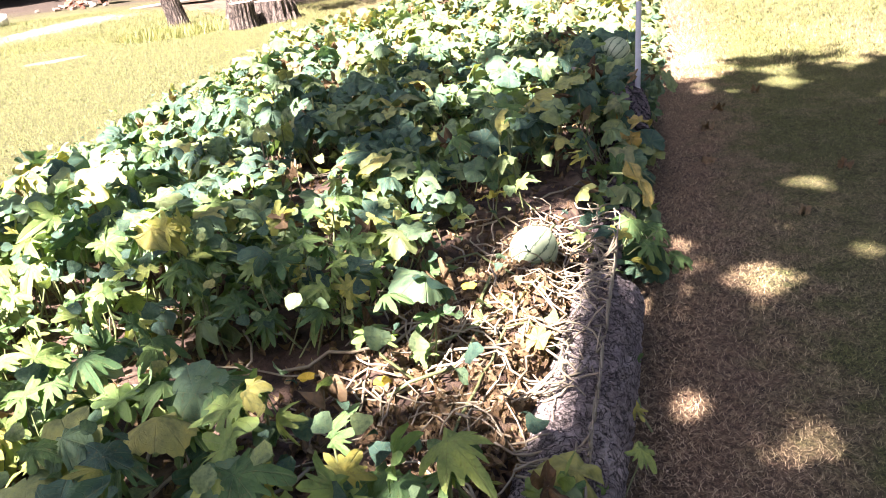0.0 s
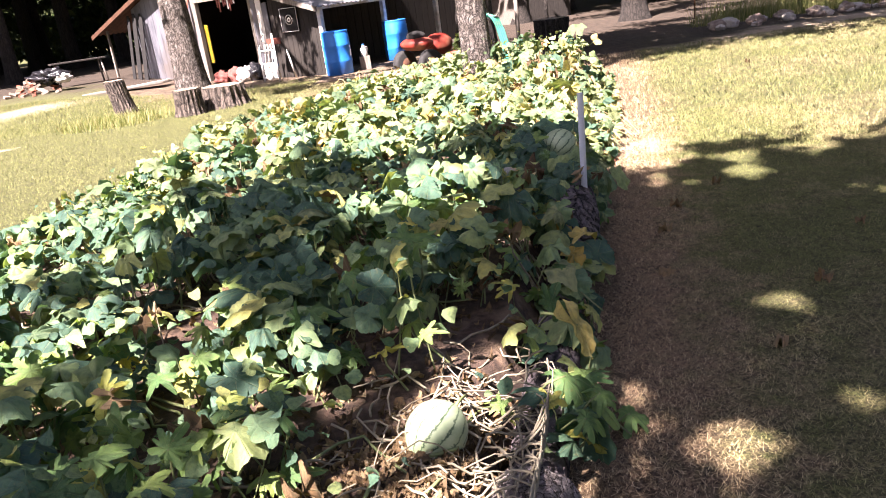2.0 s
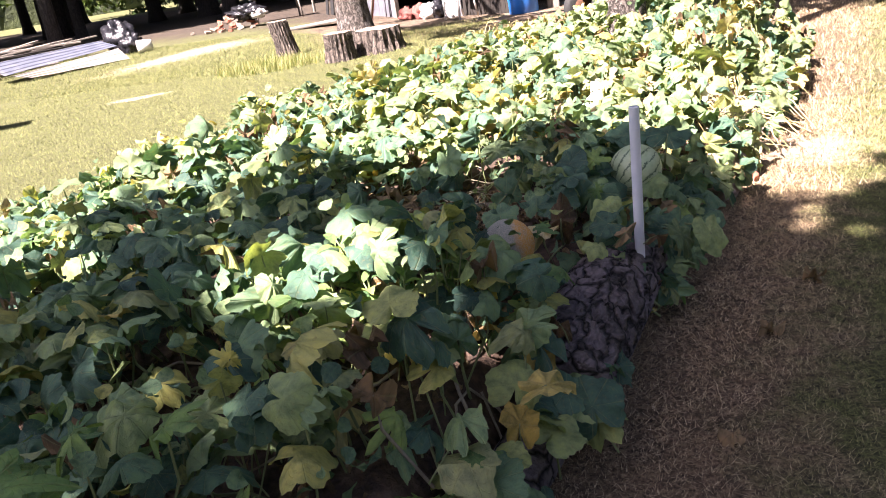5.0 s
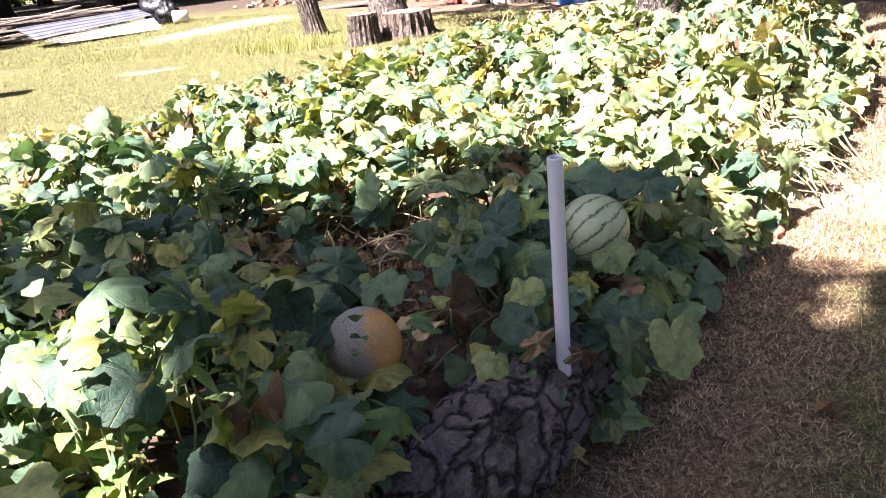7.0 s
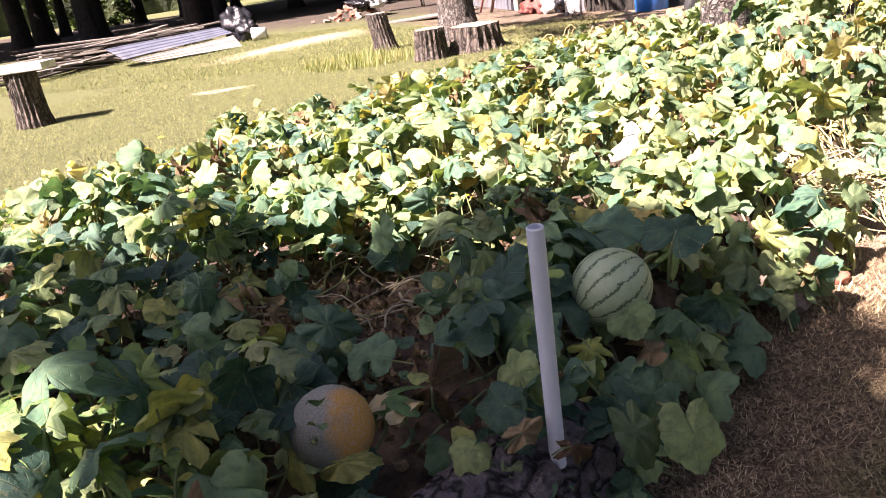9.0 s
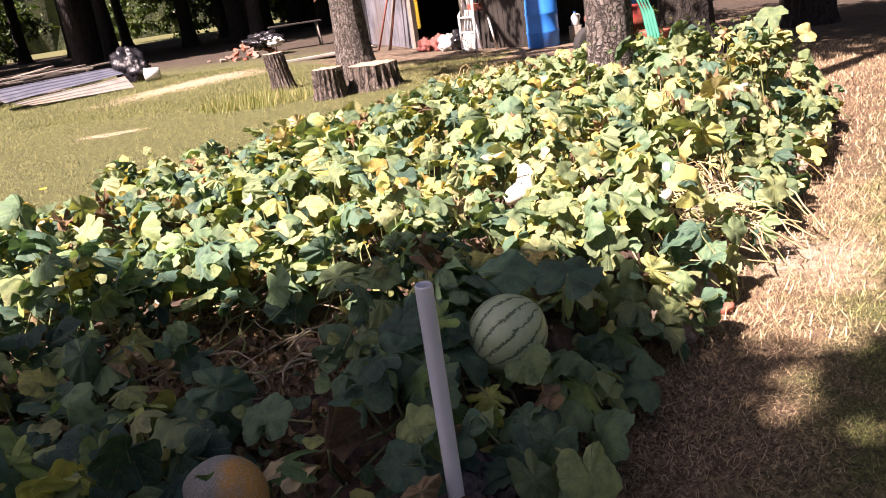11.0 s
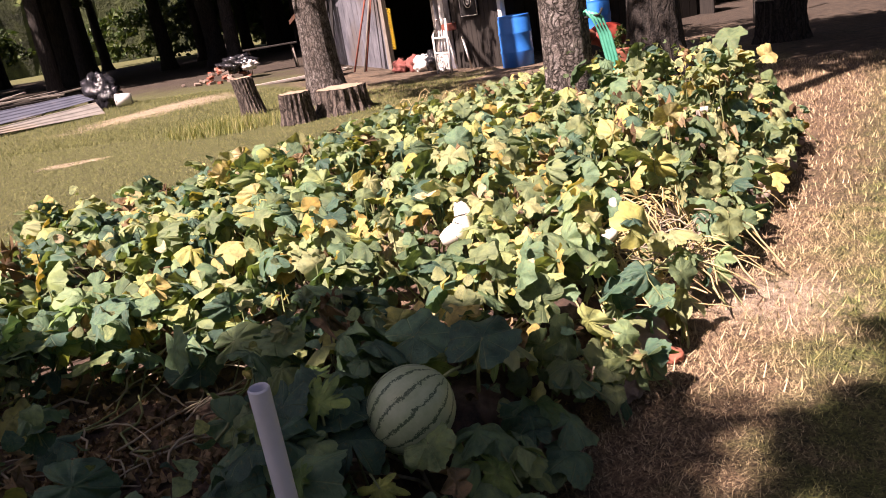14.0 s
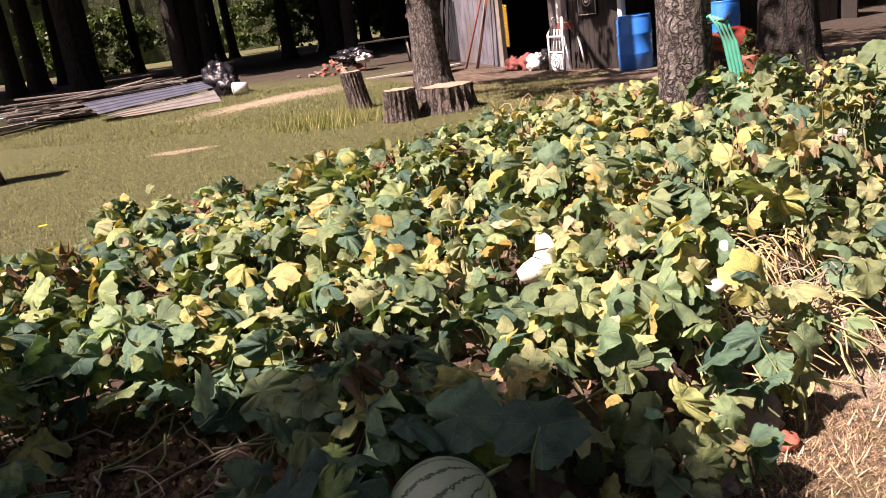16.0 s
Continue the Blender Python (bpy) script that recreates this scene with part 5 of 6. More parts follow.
# ---- stumps ----
def stump(x, y, r, h, label, lean=(0, 0), seed=0.0, bark=STUMPBARK):
    t = thing("tree_stump", label, "stump", (x, y, 0), 0, "stumps on the lawn")
    sides, rows = 40, 9
    verts, faces = [], []
    for i in range(rows):
        z = -0.05 + (h + 0.05) * i / (rows - 1)
        for k in range(sides):
            a = 2 * math.pi * k / sides
            s = r * (1 + 0.25 * math.exp(-max(z, 0) / 0.12)) * (1 + 0.055 * (1 if k % 2 else -1) + 0.10 * noise.noise(Vector((math.cos(a) * 1.5, math.sin(a) * 1.5, seed))) + 0.05 * noise.noise(Vector((k, z * 6, seed))))
            verts.append((math.cos(a) * s + lean[0] * z, math.sin(a) * s + lean[1] * z, z + (0.02 * noise.noise(Vector((a * 2, seed, 0))) if i == rows - 1 else 0)))
    for i in range(rows - 1):
        for k in range(sides):
            k2 = (k + 1) % sides
            faces.append((i * sides + k, i * sides + k2, (i + 1) * sides + k2, (i + 1) * sides + k))
    part("bark", mesh_of("bark", verts, faces, bark, False), None, t)
    top = [(v[0] * 0.97, v[1] * 0.97, v[2] + 0.004) for v in verts[-sides:]]
    part("cut_face", mesh_of("cut_face", top + [(lean[0] * h, lean[1] * h, h + 0.012)], [(k, (k + 1) % sides, sides) for k in range(sides)], CUT), None, t, "pale sawn top")
    return t


stump(-4.42, 15.6, 0.175, 0.62, "grey tree stump leaning on the lawn", (-0.18, 0), 1)
stump(-2.85, 13.9, 0.21, 0.42, "dark tree stump with furrowed bark", (0, 0), 2)
stump(-2.38, 14.5, 0.36, 0.36, "wide low tree stump with a pale sawn top", (0, 0), 3)
stump(3.95, 16.6, 0.33, 0.62, "dark tree stump in deep shade", (0, 0), 4, SHADEBARK)

stand = stump(-7.35, 10.75, 0.19, 0.70, "leaning tree stump carrying a white slab", (-0.02, 0), 6)
slab = part("stone_slab", boxed(-0.42, -0.22, 0, 0.42, 0.22, 0.10, 0.012), WHITEPAINT, None)
slab.matrix_world = pose(-7.38, 10.75, 0.715, 0, 0, 25)
tagged(slab, "pale rectangular slab lying on the stump", "slab")


# ---- the shed: corner post at O, u along the porch, v along the gable ----
O = Vector((-0.85, 20.23, 0))
US, VS = Vector((0.635, 0.773, 0)).normalized(), Vector((-0.773, 0.635, 0)).normalized()
SHED = Matrix.Translation(O) @ Matrix((US, VS, Vector((0, 0, 1)))).transposed().to_4x4() @ Matrix.Scale(1.17, 4)
EAVE, RIDGE, SR, SL = 1.43, 2.68, 4.25, 7.8


def roof_z(s):
    return EAVE + (RIDGE - EAVE) * s / SR if s <= SR else RIDGE - (RIDGE - 1.38) * (s - SR) / (SL - SR)


shed = thing("shed", "weathered tin-roofed wooden shed with an open doorway and porch", "shed")
shed.matrix_world = SHED


def corrugated(name, u0, u1, s0, s1, material, parent, pitch=0.15, deep=0.018, label=""):
    """A corrugated roof sheet lying on the slope, with thickness; ribs run down the slope."""
    n = max(4, int((u1 - u0) / pitch * 6))
    verts, faces = [], []
    for lay in (0.0, -0.012):
        for k in range(n + 1):
            u = u0 + (u1 - u0) * k / n
            h = deep * math.sin(2 * math.pi * (u - u0) / pitch) + lay + 0.03
            for s in (s0, s1):
                verts.append((u, s, roof_z(s) + h))
    m = 2 * (n + 1)
    for k in range(n):
        faces.append((2 * k, 2 * k + 2, 2 * k + 3, 2 * k + 1))
        faces.append((m + 2 * k, m + 2 * k + 1, m + 2 * k + 3, m + 2 * k + 2))
        faces.append((2 * k, m + 2 * k, m + 2 * k + 2, 2 * k + 2))
        faces.append((2 * k + 1, 2 * k + 3, m + 2 * k + 3, m + 2 * k + 1))
    return part(name, mesh_of(name, verts, faces, material, True), None, parent, label)


for k in range(9):
    u0 = -0.30 + k * 0.88
    corrugated("roof_sheet", u0, u0 + 0.90, 1.30, SR + 0.05, TIN, shed)
    if k < 5:
        corrugated("roof_sheet", u0 + 0.02, u0 + 0.92, -0.22, 1.36, TIN, shed)
    corrugated("roof_sheet", u0, u0 + 0.90, SR, SL, RUST, shed, label="rusty roof sheet")


def wall_slab(name, s0, s1, z0, ztop, material, u=0.0, thick=0.03, label=""):
    """A board of the gable wall; its top follows the roof if ztop is None."""
    verts = []
    for uu in (u, u + thick):
        verts += [(uu, s0, z0), (uu, s1, z0), (uu, s1, (roof_z(s1) - 0.02) if ztop is None else ztop), (uu, s0, (roof_z(s0) - 0.02) if ztop is None else ztop)]
    faces = [(0, 1, 2, 3), (7, 6, 5, 4), (0, 4, 5, 1), (1, 5, 6, 2), (2, 6, 7, 3), (3, 7, 4, 0)]
    return part(name, mesh_of(name, verts, faces, material), None, shed, label)


bw = 0.142
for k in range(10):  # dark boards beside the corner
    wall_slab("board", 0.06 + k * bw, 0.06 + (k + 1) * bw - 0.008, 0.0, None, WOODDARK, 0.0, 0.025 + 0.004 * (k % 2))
for k in range(3):  # ribbed strip beside the doorway
    wall_slab("wall_sheet", 1.50 + k * 0.17, 1.66 + k * 0.17, 0.0, 1.62 + 0.1 * k, WHITEPAINT if k == 1 else TINWALL, -0.02, 0.02 + 0.006 * k, "ribbed pale wall strip")
for k in range(12):
    s0 = 3.92 + k * 0.20
    wall_slab("wall_sheet", s0, s0 + 0.193, 0.0, None, TINWALL, 0.0, 0.016 + 0.006 * (k % 2), "weathered grey wall sheet")
for k in range(10):  # over the doorway
    s0 = 2.02 + k * 0.19
    wall_slab("wall_sheet", s0, s0 + 0.19, 1.86, None, TINWALL, 0.0, 0.016 + 0.005 * (k % 2), "weathered grey wall sheet")
part("door_post", boxed(-0.03, 3.82, 0, 0.08, 3.95, 1.95), WOODGREY, shed, "grey weathered door post")
part("door_post", boxed(-0.03, 1.98, 0, 0.08, 2.06, 1.90), WOODGREY, shed, "grey weathered door post")
part("lintel", boxed(-0.035, 1.98, 1.82, 0.06, 3.95, 1.93), WOODGREY, shed)
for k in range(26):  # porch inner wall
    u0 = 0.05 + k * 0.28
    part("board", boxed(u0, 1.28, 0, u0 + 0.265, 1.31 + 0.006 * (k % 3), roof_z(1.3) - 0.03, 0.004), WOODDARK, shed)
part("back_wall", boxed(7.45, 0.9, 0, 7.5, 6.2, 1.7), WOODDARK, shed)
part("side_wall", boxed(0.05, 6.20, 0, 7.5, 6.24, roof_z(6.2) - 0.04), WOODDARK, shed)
for u, name in ((0.0, "porch_post"), (2.1, "porch_post"), (4.2, "porch_post")):
    part(name, boxed(u - 0.05, -0.05, 0, u + 0.05, 0.05, EAVE - 0.0, 0.012), WHITEPAINT, shed, "white-painted porch post")
part("eave_beam", boxed(-0.25, -0.10, EAVE - 0.10, 4.32, -0.06, EAVE - 0.015), WHITEPAINT, shed, "worn white eave board")
part("lean_to_post", boxed(-0.06, 7.45, 0, 0.0, 7.51, roof_z(7.5), 0.012), WOODGREY, shed, "thin grey lean-to post")
def rake(s0, s1, material, label):
    v = [(u, s, roof_z(s) + d) for u in (-0.31, -0.28) for s in (s0, s1) for d in (0.02, -0.08)]
    f = [(0, 2, 3, 1), (4, 5, 7, 6), (0, 4, 6, 2), (1, 3, 7, 5), (0, 1, 5, 4), (2, 6, 7, 3)]
    part("rake_board", mesh_of("rake_board", v, f, material), None, shed, label)


rake(-0.2, SR - 0.002, WOODGREY, "grey rake board")
rake(SR + 0.002, SL, RUST, "rusty rake board")


def at_shed(u, s, z=0.0, turn=0.0):
    return SHED @ pose(u, s, z, 0, 0, turn)


def put(ob, m):
    ob.matrix_world = m
    return ob


# square target sign on the dark wall
sign = put(thing("target_sign", "square dark sign with a white ring on the wall", "sign"), at_shed(-0.03, 0.86, 1.2) @ Matrix.Scale(1.3, 4))
part("panel", boxed(-0.012, -0.2, -0.2, 0.012, 0.2, 0.2, 0.01), BLACK, sign)
for nm, r, w in (("ring", 0.075, 0.012), ("ring", 0.03, 0.02)):
    pts = [(-0.018, r * math.cos(k * math.pi / 14), r * math.sin(k * math.pi / 14)) for k in range(29)]
    tube(nm, pts, w * 0.5, WHITEPAINT, sign, 6)
for a, b in (((-1, -1), (1, -1)), ((1, -1), (1, 1)), ((1, 1), (-1, 1)), ((-1, 1), (-1, -1))):
    tube("border", [(-0.016, a[0] * 0.185, a[1] * 0.185), (-0.016, b[0] * 0.185, b[1] * 0.185)], 0.006, WHITEPAINT, sign, 6)

# yellow coil hanging in the doorway
pts = [(0.036 * math.cos(k * 0.8), 0.036 * math.sin(k * 0.8), 0.55 + k * 0.0066) for k in range(130)]
coil = tube("spring_coil", pts, 0.010, YELLOWPLASTIC, None, 6)
put(coil, at_shed(-0.05, 3.55, -0.1))
tagged(coil, "yellow coiled hose hanging beside the doorway", "coiled hose")
# strips of faded cloth over the doorway
rag = put(thing("hanging_rags", "faded red and white cloth strips hanging over the doorway", "cloth"), at_shed(-0.36, 2.35, 2.0) @ Matrix.Scale(0.95, 4))
for k in range(9):
    s = -0.26 + k * 0.07
    top, low = 0.25 - 0.35 * abs(s), -0.25 - 0.25 * rng.random()
    v, f = [], []
    for i in range(7):
        z = top + (low - top) * i / 6
        w = 0.035 * (0.7 + 0.5 * noise.noise(Vector((k, i * 0.8, 0))))
        dx = 0.03 * noise.noise(Vector((k * 2, i * 0.6, 4)))
        for du, ds in ((-0.006, -w), (-0.006, w), (0.006, w), (0.006, -w)):
            v.append((du + dx, s + ds + dx, z))
    for i in range(6):
        for q in range(4):
            f.append((i * 4 + q, i * 4 + (q + 1) % 4, i * 4 + 4 + (q + 1) % 4, i * 4 + 4 + q))
    part("strip", mesh_of("strip", v, f, CLOTHRED if k % 3 else CLOTHWHITE, True), None, rag)

# junk heap in the doorway
for i, (s, u, r, mt, lb, nm) in enumerate(((3.1, -0.25, 0.16, CLOTHRED, "crumpled faded red cloth heap", "crumpled_cloth"), (2.75, -0.1, 0.19, CLOTHRED, "crumpled reddish cloth heap", "crumpled_cloth"), (2.4, -0.15, 0.2, CLOTHWHITE, "stuffed grey-white bag in the doorway", "sack"), (2.15, -0.05, 0.22, BLACKPLASTIC, "dark plastic bag in the doorway", "plastic_bag"))):
    o = part(nm, ball(r, r * 1.2, r, 0.5, 28, 16, i * 3.1, 2.4), mt, None, smooth=True)
    put(o, at_shed(u, s, r * 0.62))
    tagged(o, lb, "clutter")
# long poles leaning on the wall
for i, (s, top, mt, lb) in enumerate(((4.15, 3.95, REDWOOD, "thin red-brown pole leaning on the wall"), (4.05, 4.02, WOODGREY, "thin grey pole leaning on the wall"), (4.32, 4.1, REDWOOD, "thin red-brown pole leaning on the wall"))):
    tagged(tube("leaning_pole", [SHED @ Vector((-0.5 - 0.1 * i, s, 0)), SHED @ Vector((-0.04, top, 2.0))], 0.025, mt, None, 8), lb, "pole", "poles leaning on the shed")
# dark ribbed sheets standing by the lean-to
for k in range(8):
    o = part("dark_sheet", boxed(-0.012, 0, 0, 0.012, 0.07, 1.50 + 0.05 * (k % 3), 0.004), BLACK, None)
    put(o, at_shed(-0.35 + 0.03 * (k % 3), 5.75 + 0.085 * k, 0.0) @ pose(0, 0, 0, 0, 9, 0))
    tagged(o, "dark narrow sheet leaning against the shed", "metal sheet", "sheets leaning on the shed")


def barrel(m, label, extra=True):
    b = put(thing("barrel", label, "barrel", group="blue barrels at the porch"), m)
    prof = [(0.0, 0.0), (0.265, 0.0), (0.285, 0.02), (0.288, 0.24), (0.297, 0.265), (0.297, 0.285), (0.288, 0.31), (0.288, 0.56), (0.297, 0.585), (0.297, 0.605), (0.288, 0.63), (0.283, 0.83), (0.268, 0.86), (0.276, 0.875), (0.276, 0.89), (0.255, 0.895), (0.25, 0.878), (0.0, 0.872)]
    n = 36
    v = [(r * math.cos(2 * math.pi * k / n), r * math.sin(2 * math.pi * k / n), z) for r, z in prof for k in range(n)]
    f = [(i * n + k, i * n + (k + 1) % n, (i + 1) * n + (k + 1) % n, (i + 1) * n + k) for i in range(len(prof) - 1) for k in range(n)]
    part("drum", mesh_of("drum", v, f, BLUE, True), None, b)
    for a in (0.8, 3.9):
        o = part("bung", ball(0.035, 0.035, 0.018, 0, 14, 8), BLUE, b, smooth=True)
        o.location = (0.17 * math.cos(a), 0.17 * math.sin(a), 0.885)
    return b


barrel(pose(-0.57, 19.9, 0) @ Matrix.Scale(1.15, 4), "bright blue plastic barrel before the porch post")
barrel(pose(0.94, 21.95, 0.0) @ Matrix.Scale(1.15, 4), "bright blue plastic barrel at the middle porch post")
jug = thing("jug", "pale plastic jug with a handle on the crate", "jug", (0.06, 20.32, 0.32))
tube("vessel", [(0, 0, 0), (0, 0, 0.015), (0, 0, 0.16), (0, 0, 0.21), (0, 0, 0.24), (0, 0, 0.27)], [0.075, 0.085, 0.085, 0.06, 0.028, 0.028], WHITEPAINT, jug, 20)
tube("handle", [(0.03, 0, 0.235), (0.09, 0, 0.22), (0.105, 0, 0.16), (0.08, 0, 0.10)], 0.011, WHITEPAINT, jug, 8)
tube("cap", [(0, 0, 0.268), (0, 0, 0.29)], 0.032, BLUE, jug, 14, "blue screw cap")
bm = boxed(-0.07, 20.20, 0, 0.19, 20.44, 0.32)
tagged(part("wooden_crate", bm, WOODGREY, None), "grey wooden crate beside the blue barrel", "crate")

# white tubular frame with a fan wheel, beside the doorway
rack = put(thing("metal_frame", "white rusty tubular frame with a round wheel", "frame"), at_shed(-0.6, 1.12, 0.0, -8) @ Matrix.Scale(1.25, 4))
for s in (-0.22, 0.22):
    tube("upright", [(0.0, s, 0), (0.0, s, 0.55), (0.06, s * 0.6, 0.78)], 0.018, WHITEPAINT, rack)
    tube("rear_upright", [(0.35, s, 0), (0.25, s, 0.5)], 0.016, WHITEPAINT, rack)
for z in (0.06, 0.30, 0.52):
    tube("crossbar", [(0, -0.22, z), (0, 0.22, z)], 0.015, WHITEPAINT, rack)
for r in (0.12, 0.06):
    tube("wheel", [(-0.03, r * math.cos(k * math.pi / 12), 0.16 + r * math.sin(k * math.pi / 12)) for k in range(25)], 0.014, WHITEPAINT, rack, 6)
part("panel", boxed(0.0, -0.16, 0.04, 0.02, 0.16, 0.28), WHITEPAINT, rack)
for s in (-0.08, 0.02, 0.12):
    tube("spindle", [(0.02, s, 0.30), (0.05, s * 0.8, 0.62)], 0.012, WHITEPAINT, rack, 6)
part("box", boxed(0.10, -0.10, 0.60, 0.25, 0.10, 0.70), REDWOOD, rack, "rusty box on top")

# small red tiller with black wheels, behind the bed
mower = thing("lawn_tractor", "small faded red tractor with black tyres, half hidden", "tractor", (1.30, 14.6, 0), 40)
part("hood", ball(0.30, 0.22, 0.20, 0.12, 24, 14, 2, 1.4), RED, mower, smooth=True).location = (0.25, 0, 0.52)
part("fender", ball(0.26, 0.34, 0.12, 0.05, 24, 12, 3), RED, mower, smooth=True).location = (-0.28, 0, 0.60)
part("seat", ball(0.16, 0.18, 0.10, 0.05, 18, 10), BLACK, mower, smooth=True).location = (-0.28, 0, 0.72)
for x, y, r in ((-0.32, 0.33, 0.25), (-0.32, -0.33, 0.25), (0.42, 0.28, 0.16), (0.42, -0.28, 0.16)):
    wh = tube("tyre", [(x, y - 0.07, r), (x, y - 0.05, r), (x, y + 0.05, r), (x, y + 0.07, r)], [r * 0.85, r, r, r * 0.85], RUBBER, mower, 26)
    tube("rim", [(x, y - 0.075, r), (x, y + 0.075, r)], r * 0.5, RUST, wh, 18)

# green hose hung on the oak
hose = thing("garden_hose", "green garden hose hung in loops on the oak", "hose", (1.62, 9.22, 0.0))
for k in range(4):
    dx = k * 0.021
    pts = [(-0.03 + dx, 0.03 - 0.02 * k, 1.10), (0.01 + dx, -0.02, 1.125 - 0.01 * k), (0.05 + dx, -0.03, 1.07), (0.09 + dx, -0.04, 0.96), (0.125 + dx, -0.06, 0.80), (0.14 + dx * 0.8, -0.08, 0.60), (0.14 + dx * 0.6, -0.10, 0.34)]
    tube("loop", pts, 0.012, GREENHOSE, hose, 8)
tube("hook", [(-0.12, 0.06, 1.06), (0.0, 0.0, 1.08), (0.10, -0.05, 1.09), (0.12, -0.05, 1.13)], 0.009, BLACK, hose, 6)
pot = thing("flower_pot", "tall red clay flower pot with a small plant", "pot", (1.74, 13.5, 0))
tube("vessel", [(0, 0, 0), (0, 0, 0.3), (0, 0, 0.42), (0, 0, 0.46)], [0.15, 0.19, 0.21, 0.23], TERRACOTTA, pot, 24)
part("plant", crown_mesh("plant", (0, 0, 0.58), (0.14, 0.14, 0.12), 10, 12, 0.04, OAK, 77), None, pot)


# ---- left of the yard: timber, roofing sheets, bags, bucket ----
def plank(x, y, z, length, turn, material=WOODGREY, w=0.14, h=0.04, tilt=0.0):
    o = part("plank", boxed(-length / 2, -w / 2, 0, length / 2, w / 2, h, 0.006), material, None)
    o.matrix_world = pose(x, y, z, 0, tilt, turn)
    return tagged(o, "grey weathered plank in the timber pile", "plank", "timber pile")


pr = random.Random(3)
for i in range(66):
    lay = i // 13
    plank(-13.7 + pr.uniform(-1.7, 1.1) * (1 - lay * 0.1), 18.6 + pr.uniform(-1.6, 1.6), 0.02 + lay * 0.085 + 0.004 * (i % 13), pr.uniform(1.6, 4.6), 60 + pr.gauss(0, 17), WOODGREY if i % 3 else WOODDARK, pr.uniform(0.07, 0.2), tilt=pr.gauss(0, 2.2))


def lying_sheet(a, b, c, d, ribs, material, label):
    """A ribbed sheet with corners a, b, c, d; the ribs run from a to b."""
    a, b, c, d = (Vector(p) for p in (a, b, c, d))
    up = (b - a).cross(d - a).normalized()
    prof = []
    for k in range(ribs):
        prof += [((k + q) / ribs, h) for q, h in ((0.0, 0.0), (0.62, 0.0), (0.70, 0.016), (0.84, 0.016), (0.92, 0.0))]
    prof.append((1.0, 0.0))
    v, f = [], []
    for lay in (0.0, -0.006):
        for w, h in prof:
            for s in range(9):
                p = a.lerp(d, w).lerp(b.lerp(c, w), s / 8)
                v.append(p + up * (h + lay + 0.012 * noise.noise(p * 1.6)))
    n, m = len(prof), 9 * len(prof)
    for k in range(n - 1):
        for s in range(8):
            q = 9 * k + s
            f += [(q, q + 1, q + 10, q + 9), (m + q, m + q + 9, m + q + 10, m + q + 1)]
    o = part("roofing_sheet", mesh_of("roofing_sheet", v, f, material), None)
    return tagged(o, label, "metal sheet", "roofing sheets on the timber")


BLUETIN = plain("blue-grey roof sheet", (0.035, 0.042, 0.066), (0.075, 0.086, 0.12), 3, 0.9, 0.0, 0.15, 0.004, None, (0.13, 0.13, 0.14))
PALETIN = plain("pale worn roof sheet", (0.11, 0.107, 0.098), (0.19, 0.183, 0.165), 4, 0.9, 0.0, 0.2, 0.004, None, (0.19, 0.16, 0.12))
lying_sheet((-11.53, 16.78, 0.15), (-10.15, 19.0, 0.30), (-10.85, 19.45, 0.44), (-12.25, 17.05, 0.40), 4, BLUETIN, "blue-grey ribbed roofing sheet lying on timber")
lying_sheet((-11.0, 16.95, 0.03), (-9.5, 18.4, 0.03), (-10.12, 18.96, 0.25), (-11.42, 16.84, 0.12), 3, PALETIN, "pale worn roofing sheet sloping to the grass")
for x, y, r, h in ((-10.45, 19.7, 0.42, 0.46), (-10.1, 19.5, 0.26, 0.30), (-10.8, 20.1, 0.34, 0.46)):
    o = part("rubbish_bag", ball(r, r * 0.9, h, 0.45, 32, 20, x, 2.6), BLACKPLASTIC, None, smooth=True)
    o.matrix_world = pose(x, y, h * 0.72)
    tagged(o, "shiny black plastic rubbish bag on the grass", "rubbish bag", "black bags by the timber")
pail = thing("bucket", "white plastic bucket lying on its side", "bucket")
pail.matrix_world = pose(-9.45, 19.35, 0.15, 0, 90, 205)
tube("shell", [(0, 0, 0), (0, 0, 0.33), (0, 0, 0.335), (0, 0, 0.02)], [0.125, 0.15, 0.14, 0.115], CLOTHWHITE, pail, 28)
tube("rim", [(0.152 * math.cos(k * 0.2618), 0.152 * math.sin(k * 0.2618), 0.31) for k in range(25)], 0.007, CLOTHWHITE, pail, 6)
# brick and rubbish heap
for i in range(46):
    a, d = pr.uniform(0, 6.28), abs(pr.gauss(0, 0.42))
    o = part("brick", boxed(-0.10, -0.05, 0, 0.10, 0.05, 0.065, 0.006), STONE if i % 3 else TERRACOTTA, None)
    o.matrix_world = pose(-9.05 + 1.2 * d * math.cos(a), 22.9 + d * math.sin(a), 0.0 + max(0, 0.34 - 0.5 * d), pr.uniform(-25, 25), pr.uniform(-25, 25), pr.uniform(0, 180))
    tagged(o, "old brick in the rubble heap", "brick", "rubble heap")
o = part("tarp", ball(0.5, 0.35, 0.2, 0.6, 36, 20, 4, 3), BLACKPLASTIC, None, smooth=True)
o.matrix_world = pose(-8.6, 23.0, 0.40)
tagged(o, "crumpled dark tarpaulin on the rubble heap", "tarpaulin")
o = part("tarp", ball(0.24, 0.2, 0.12, 0.6, 28, 16, 9, 3), CLOTHWHITE, None, smooth=True)
o.matrix_world = pose(-8.2, 22.85, 0.34)
tagged(o, "white crumpled sheet on the rubble heap", "tarpaulin")


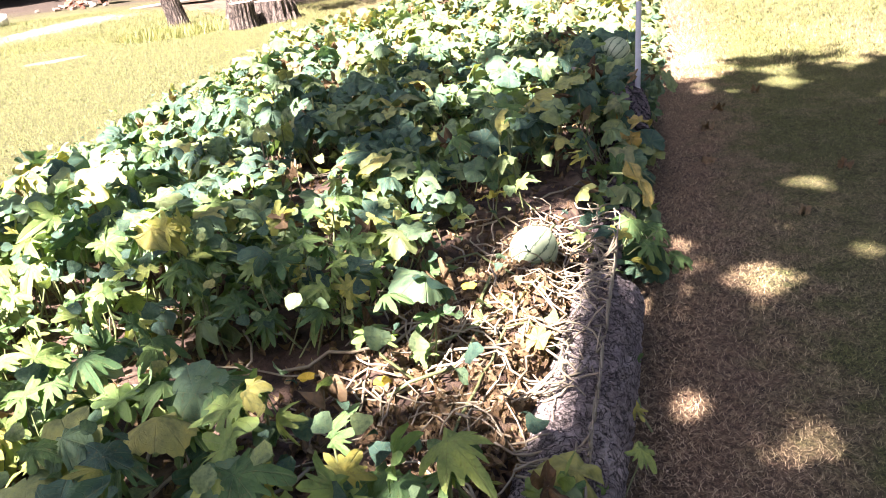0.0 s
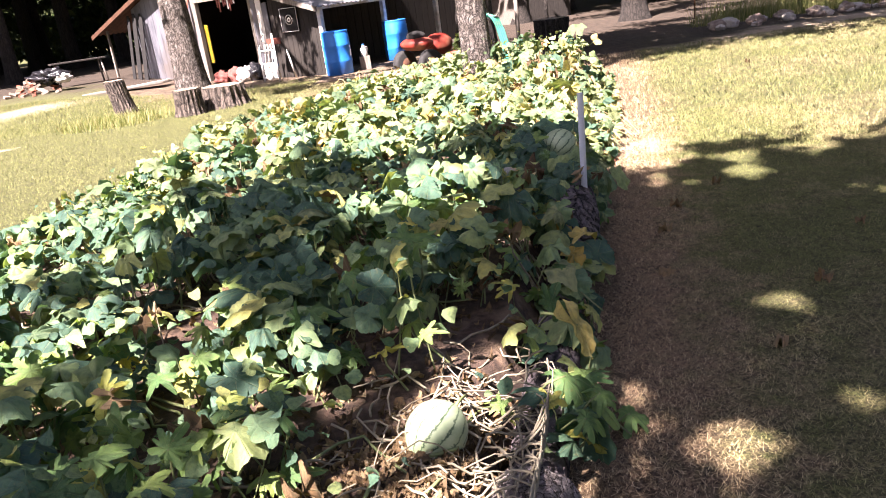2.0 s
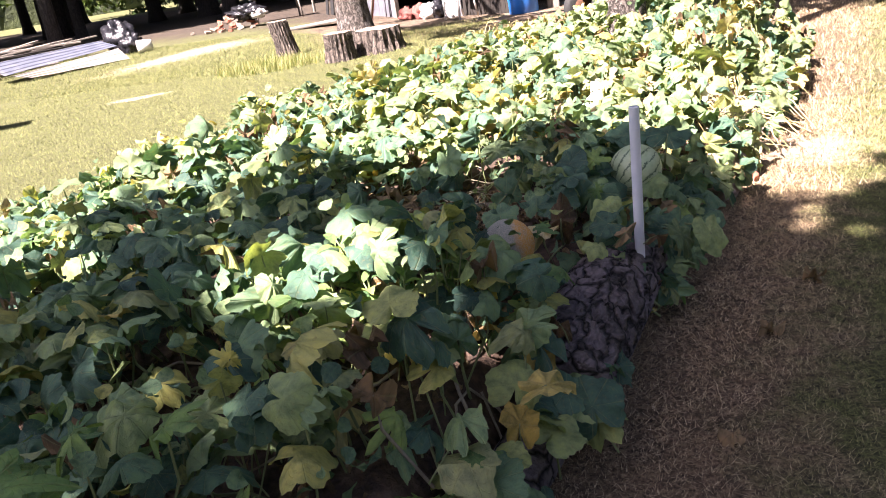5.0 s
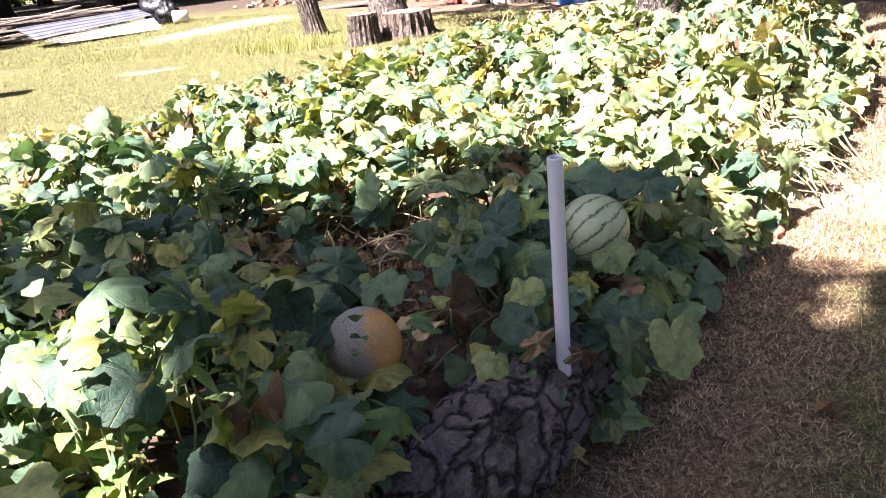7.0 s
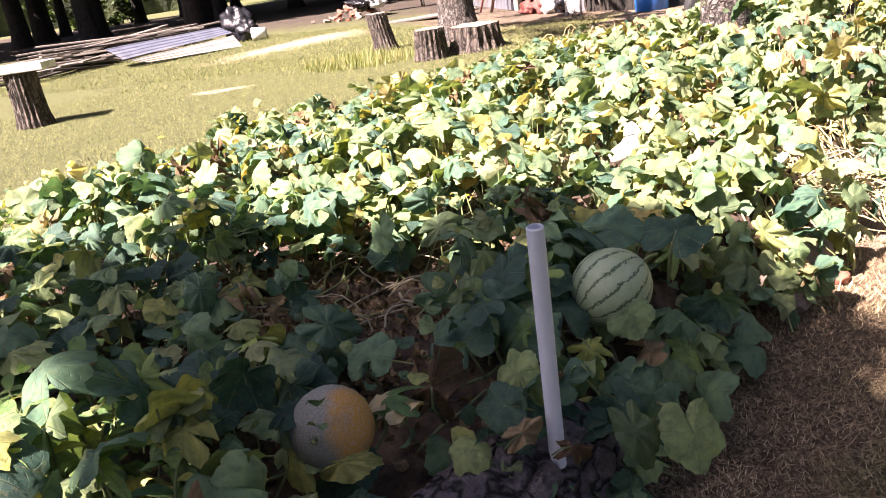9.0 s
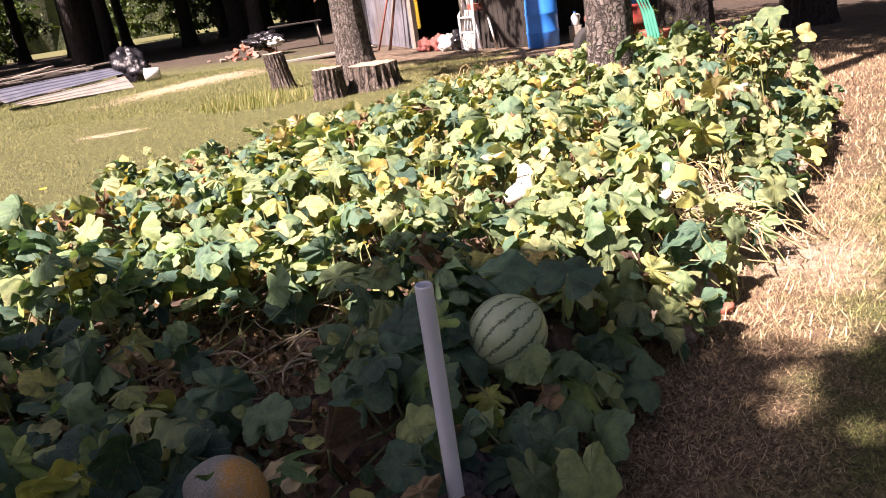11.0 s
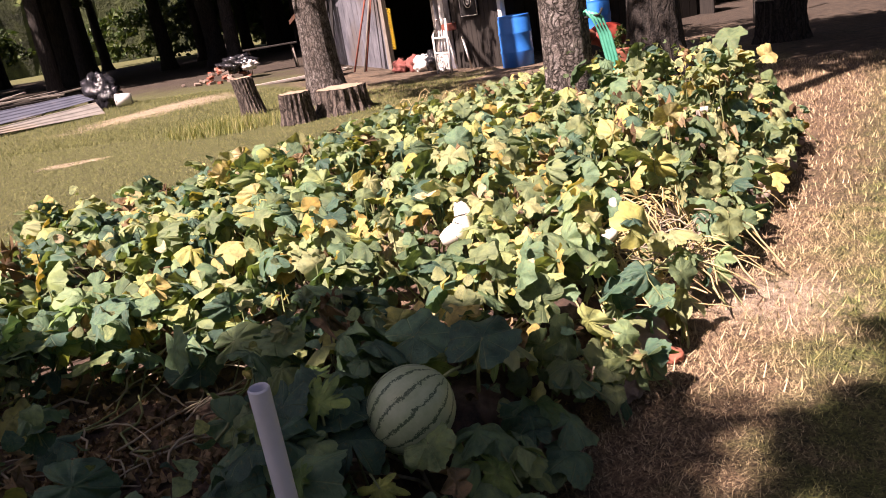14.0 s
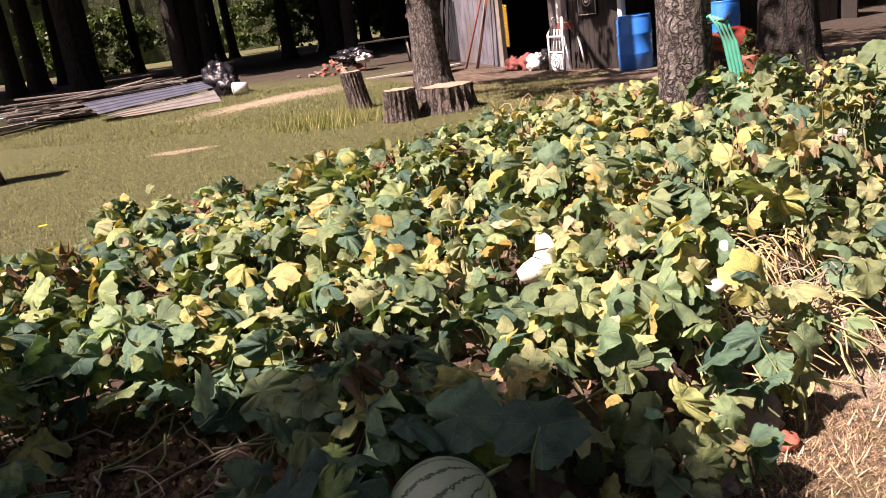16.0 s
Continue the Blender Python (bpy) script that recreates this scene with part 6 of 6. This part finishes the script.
def sawhorse(x, y, turn, label):
    t = thing("work_bench", label, "bench", (x, y, 0), turn)
    for k in range(3):
        part("board", boxed(-0.75, -0.24 + k * 0.165, 0.66, 0.75, -0.24 + k * 0.165 + 0.155, 0.70), HUTWOOD, t)
    for sx in (-0.6, 0.6):
        for sy in (-1, 1):
            tube("leg", [(sx, sy * 0.16, 0.66), (sx * 1.1, sy * 0.3, 0)], 0.025, WOODGREY, t, 6)
        tube("brace", [(sx * 1.06, -0.23, 0.3), (sx * 1.06, 0.23, 0.3)], 0.018, WOODGREY, t, 6)
    return t


sawhorse(-8.25, 24.4, 30, "grey wooden work bench beside the lean-to")
for k in range(5):
    plank(-6.2 + 0.05 * k, 21.2 + 0.16 * k, 0.02 + 0.035 * (k % 2), 2.2, 38 + 3 * k, LITTERSTONE if k % 2 else WOODGREY)

# ---- second shed, fence and poles far behind ----
hut = thing("old_shed", "small far shed with a tin roof and grey walls", "shed", (6.5, 32.3, 0), 24)
hut.scale = (0.62, 0.75, 0.92)
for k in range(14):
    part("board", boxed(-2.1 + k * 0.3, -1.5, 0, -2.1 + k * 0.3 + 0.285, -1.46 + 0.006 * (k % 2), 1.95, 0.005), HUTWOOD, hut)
for k in range(10):
    part("board", boxed(2.1, -1.5 + k * 0.3, 0, 2.14 + 0.006 * (k % 2), -1.5 + k * 0.3 + 0.285, 2.1 + 0.8 * (1 - abs(k - 4.5) / 5), 0.005), HUTWOOD, hut)
part("back_wall", boxed(-2.1, 1.46, 0, 2.1, 1.5, 1.95), WOODGREY, hut)
part("side_wall", boxed(-2.14, -1.5, 0, -2.1, 1.5, 1.95), WOODGREY, hut)
for sgn in (-1, 1):
    part("roof_sheet", mesh_of("roof_sheet", [(-2.4, sgn * 1.85, 1.85), (2.4, sgn * 1.85, 1.85), (2.4, 0, 2.95), (-2.4, 0, 2.95), (-2.4, sgn * 1.85, 1.81), (2.4, sgn * 1.85, 1.81), (2.4, 0, 2.91), (-2.4, 0, 2.91)],
         [(0, 1, 2, 3), (7, 6, 5, 4), (0, 4, 5, 1), (1, 5, 6, 2), (3, 7, 4, 0)], TIN), None, hut)
fence = thing("wire_fence", "sagging wire fence on thin posts", "fence", (9.0, 21.6, 0))
fp = [(0, 0), (1.9, -0.9), (3.7, -1.8), (5.6, -2.6), (8.0, -3.4), (10.5, -4.2)]
for x, y in fp:
    tube("post", [(x, y, -0.05), (x, y, 1.45)], 0.025, WOODGREY if x else RUST, fence, 8)
for k in range(7):
    pts = []
    for (x0, y0), (x1, y1) in zip(fp, fp[1:]):
        for t in (0, 0.5):
            pts.append((x0 + (x1 - x0) * t, y0 + (y1 - y0) * t, 0.15 + k * 0.19 - (0.03 if t else 0)))
    pts.append((fp[-1][0], fp[-1][1], 0.15 + k * 0.19))
    tube("wire", pts, 0.004, WIRE, fence, 4)
for i in range(60):
    t = i / 59 * 10.5
    y = float(np.interp(t, [p[0] for p in fp], [p[1] for p in fp]))
    tube("stay", [(t, y, 0.15), (t, y, 1.28)], 0.003, WIRE, fence, 4)
for x, y in ((11.15, 17.55), (11.42, 17.6)):
    tagged(tube("white_pole", [(x, y, 0), (x + 0.02, y, 1.3), (x, y, 2.6)], 0.035, WHITEPAINT, None, 10), "slim white pole standing by the weeds", "pole", "white poles")
for x, y, h, mt in ((4.35, 22.6, 1.5, WOODGREY), (5.6, 24.5, 1.7, SHADEBARK)):
    tagged(tube("wooden_post", [(x, y, -0.05), (x, y, h)], [0.06, 0.055], mt, None, 8, "", 0.05), "rough wooden post in the shade", "post", "wooden posts")
for i in range(26):
    t = i / 25
    o = rock(6.9 + 4.6 * t + pr.uniform(-0.2, 0.2), 15.7 - 0.2 * t + pr.uniform(-0.35, 0.35), pr.uniform(0.07, 0.19), LITTERSTONE if i % 2 else STONE, i * 2.1 + 40, 0.6)
    tagged(o, "grey stone in a low row along the lawn", "stone", "stones along the lawn")
# fallen leaves on the lawn
for i, (x, y) in enumerate(((1.82, 4.55), (2.76, 4.22), (2.05, 4.95), (1.75, 3.1), (2.2, 3.6), (5.2, 10.6), (2.45, 5.3), (1.62, 3.95))):
    o = new("fallen_leaf", SETS["dry"][i % 4])
    o.matrix_world = place(x, y, 0.03, 0.085, Vector((0.2, 0.1, 1)), i * 1.3)
    tagged(o, "dry brown fallen leaf on the grass", "leaf", "fallen leaves")

# let what stands in the yard down onto the falling ground
for ob in list(bpy.data.objects):
    if ob.parent is None and ob.type in ("MESH", "EMPTY") and ob.name.split(".")[0] not in ("ground", "backdrop", "lawn_grass", "weed_tuft", "tall_weeds"):
        low = [sum(c[k] for c in ob.bound_box) / 8 for k in (0, 1)] if ob.location.length == 0 else ob.location
        ob.location.z += fall(low[0], low[1])
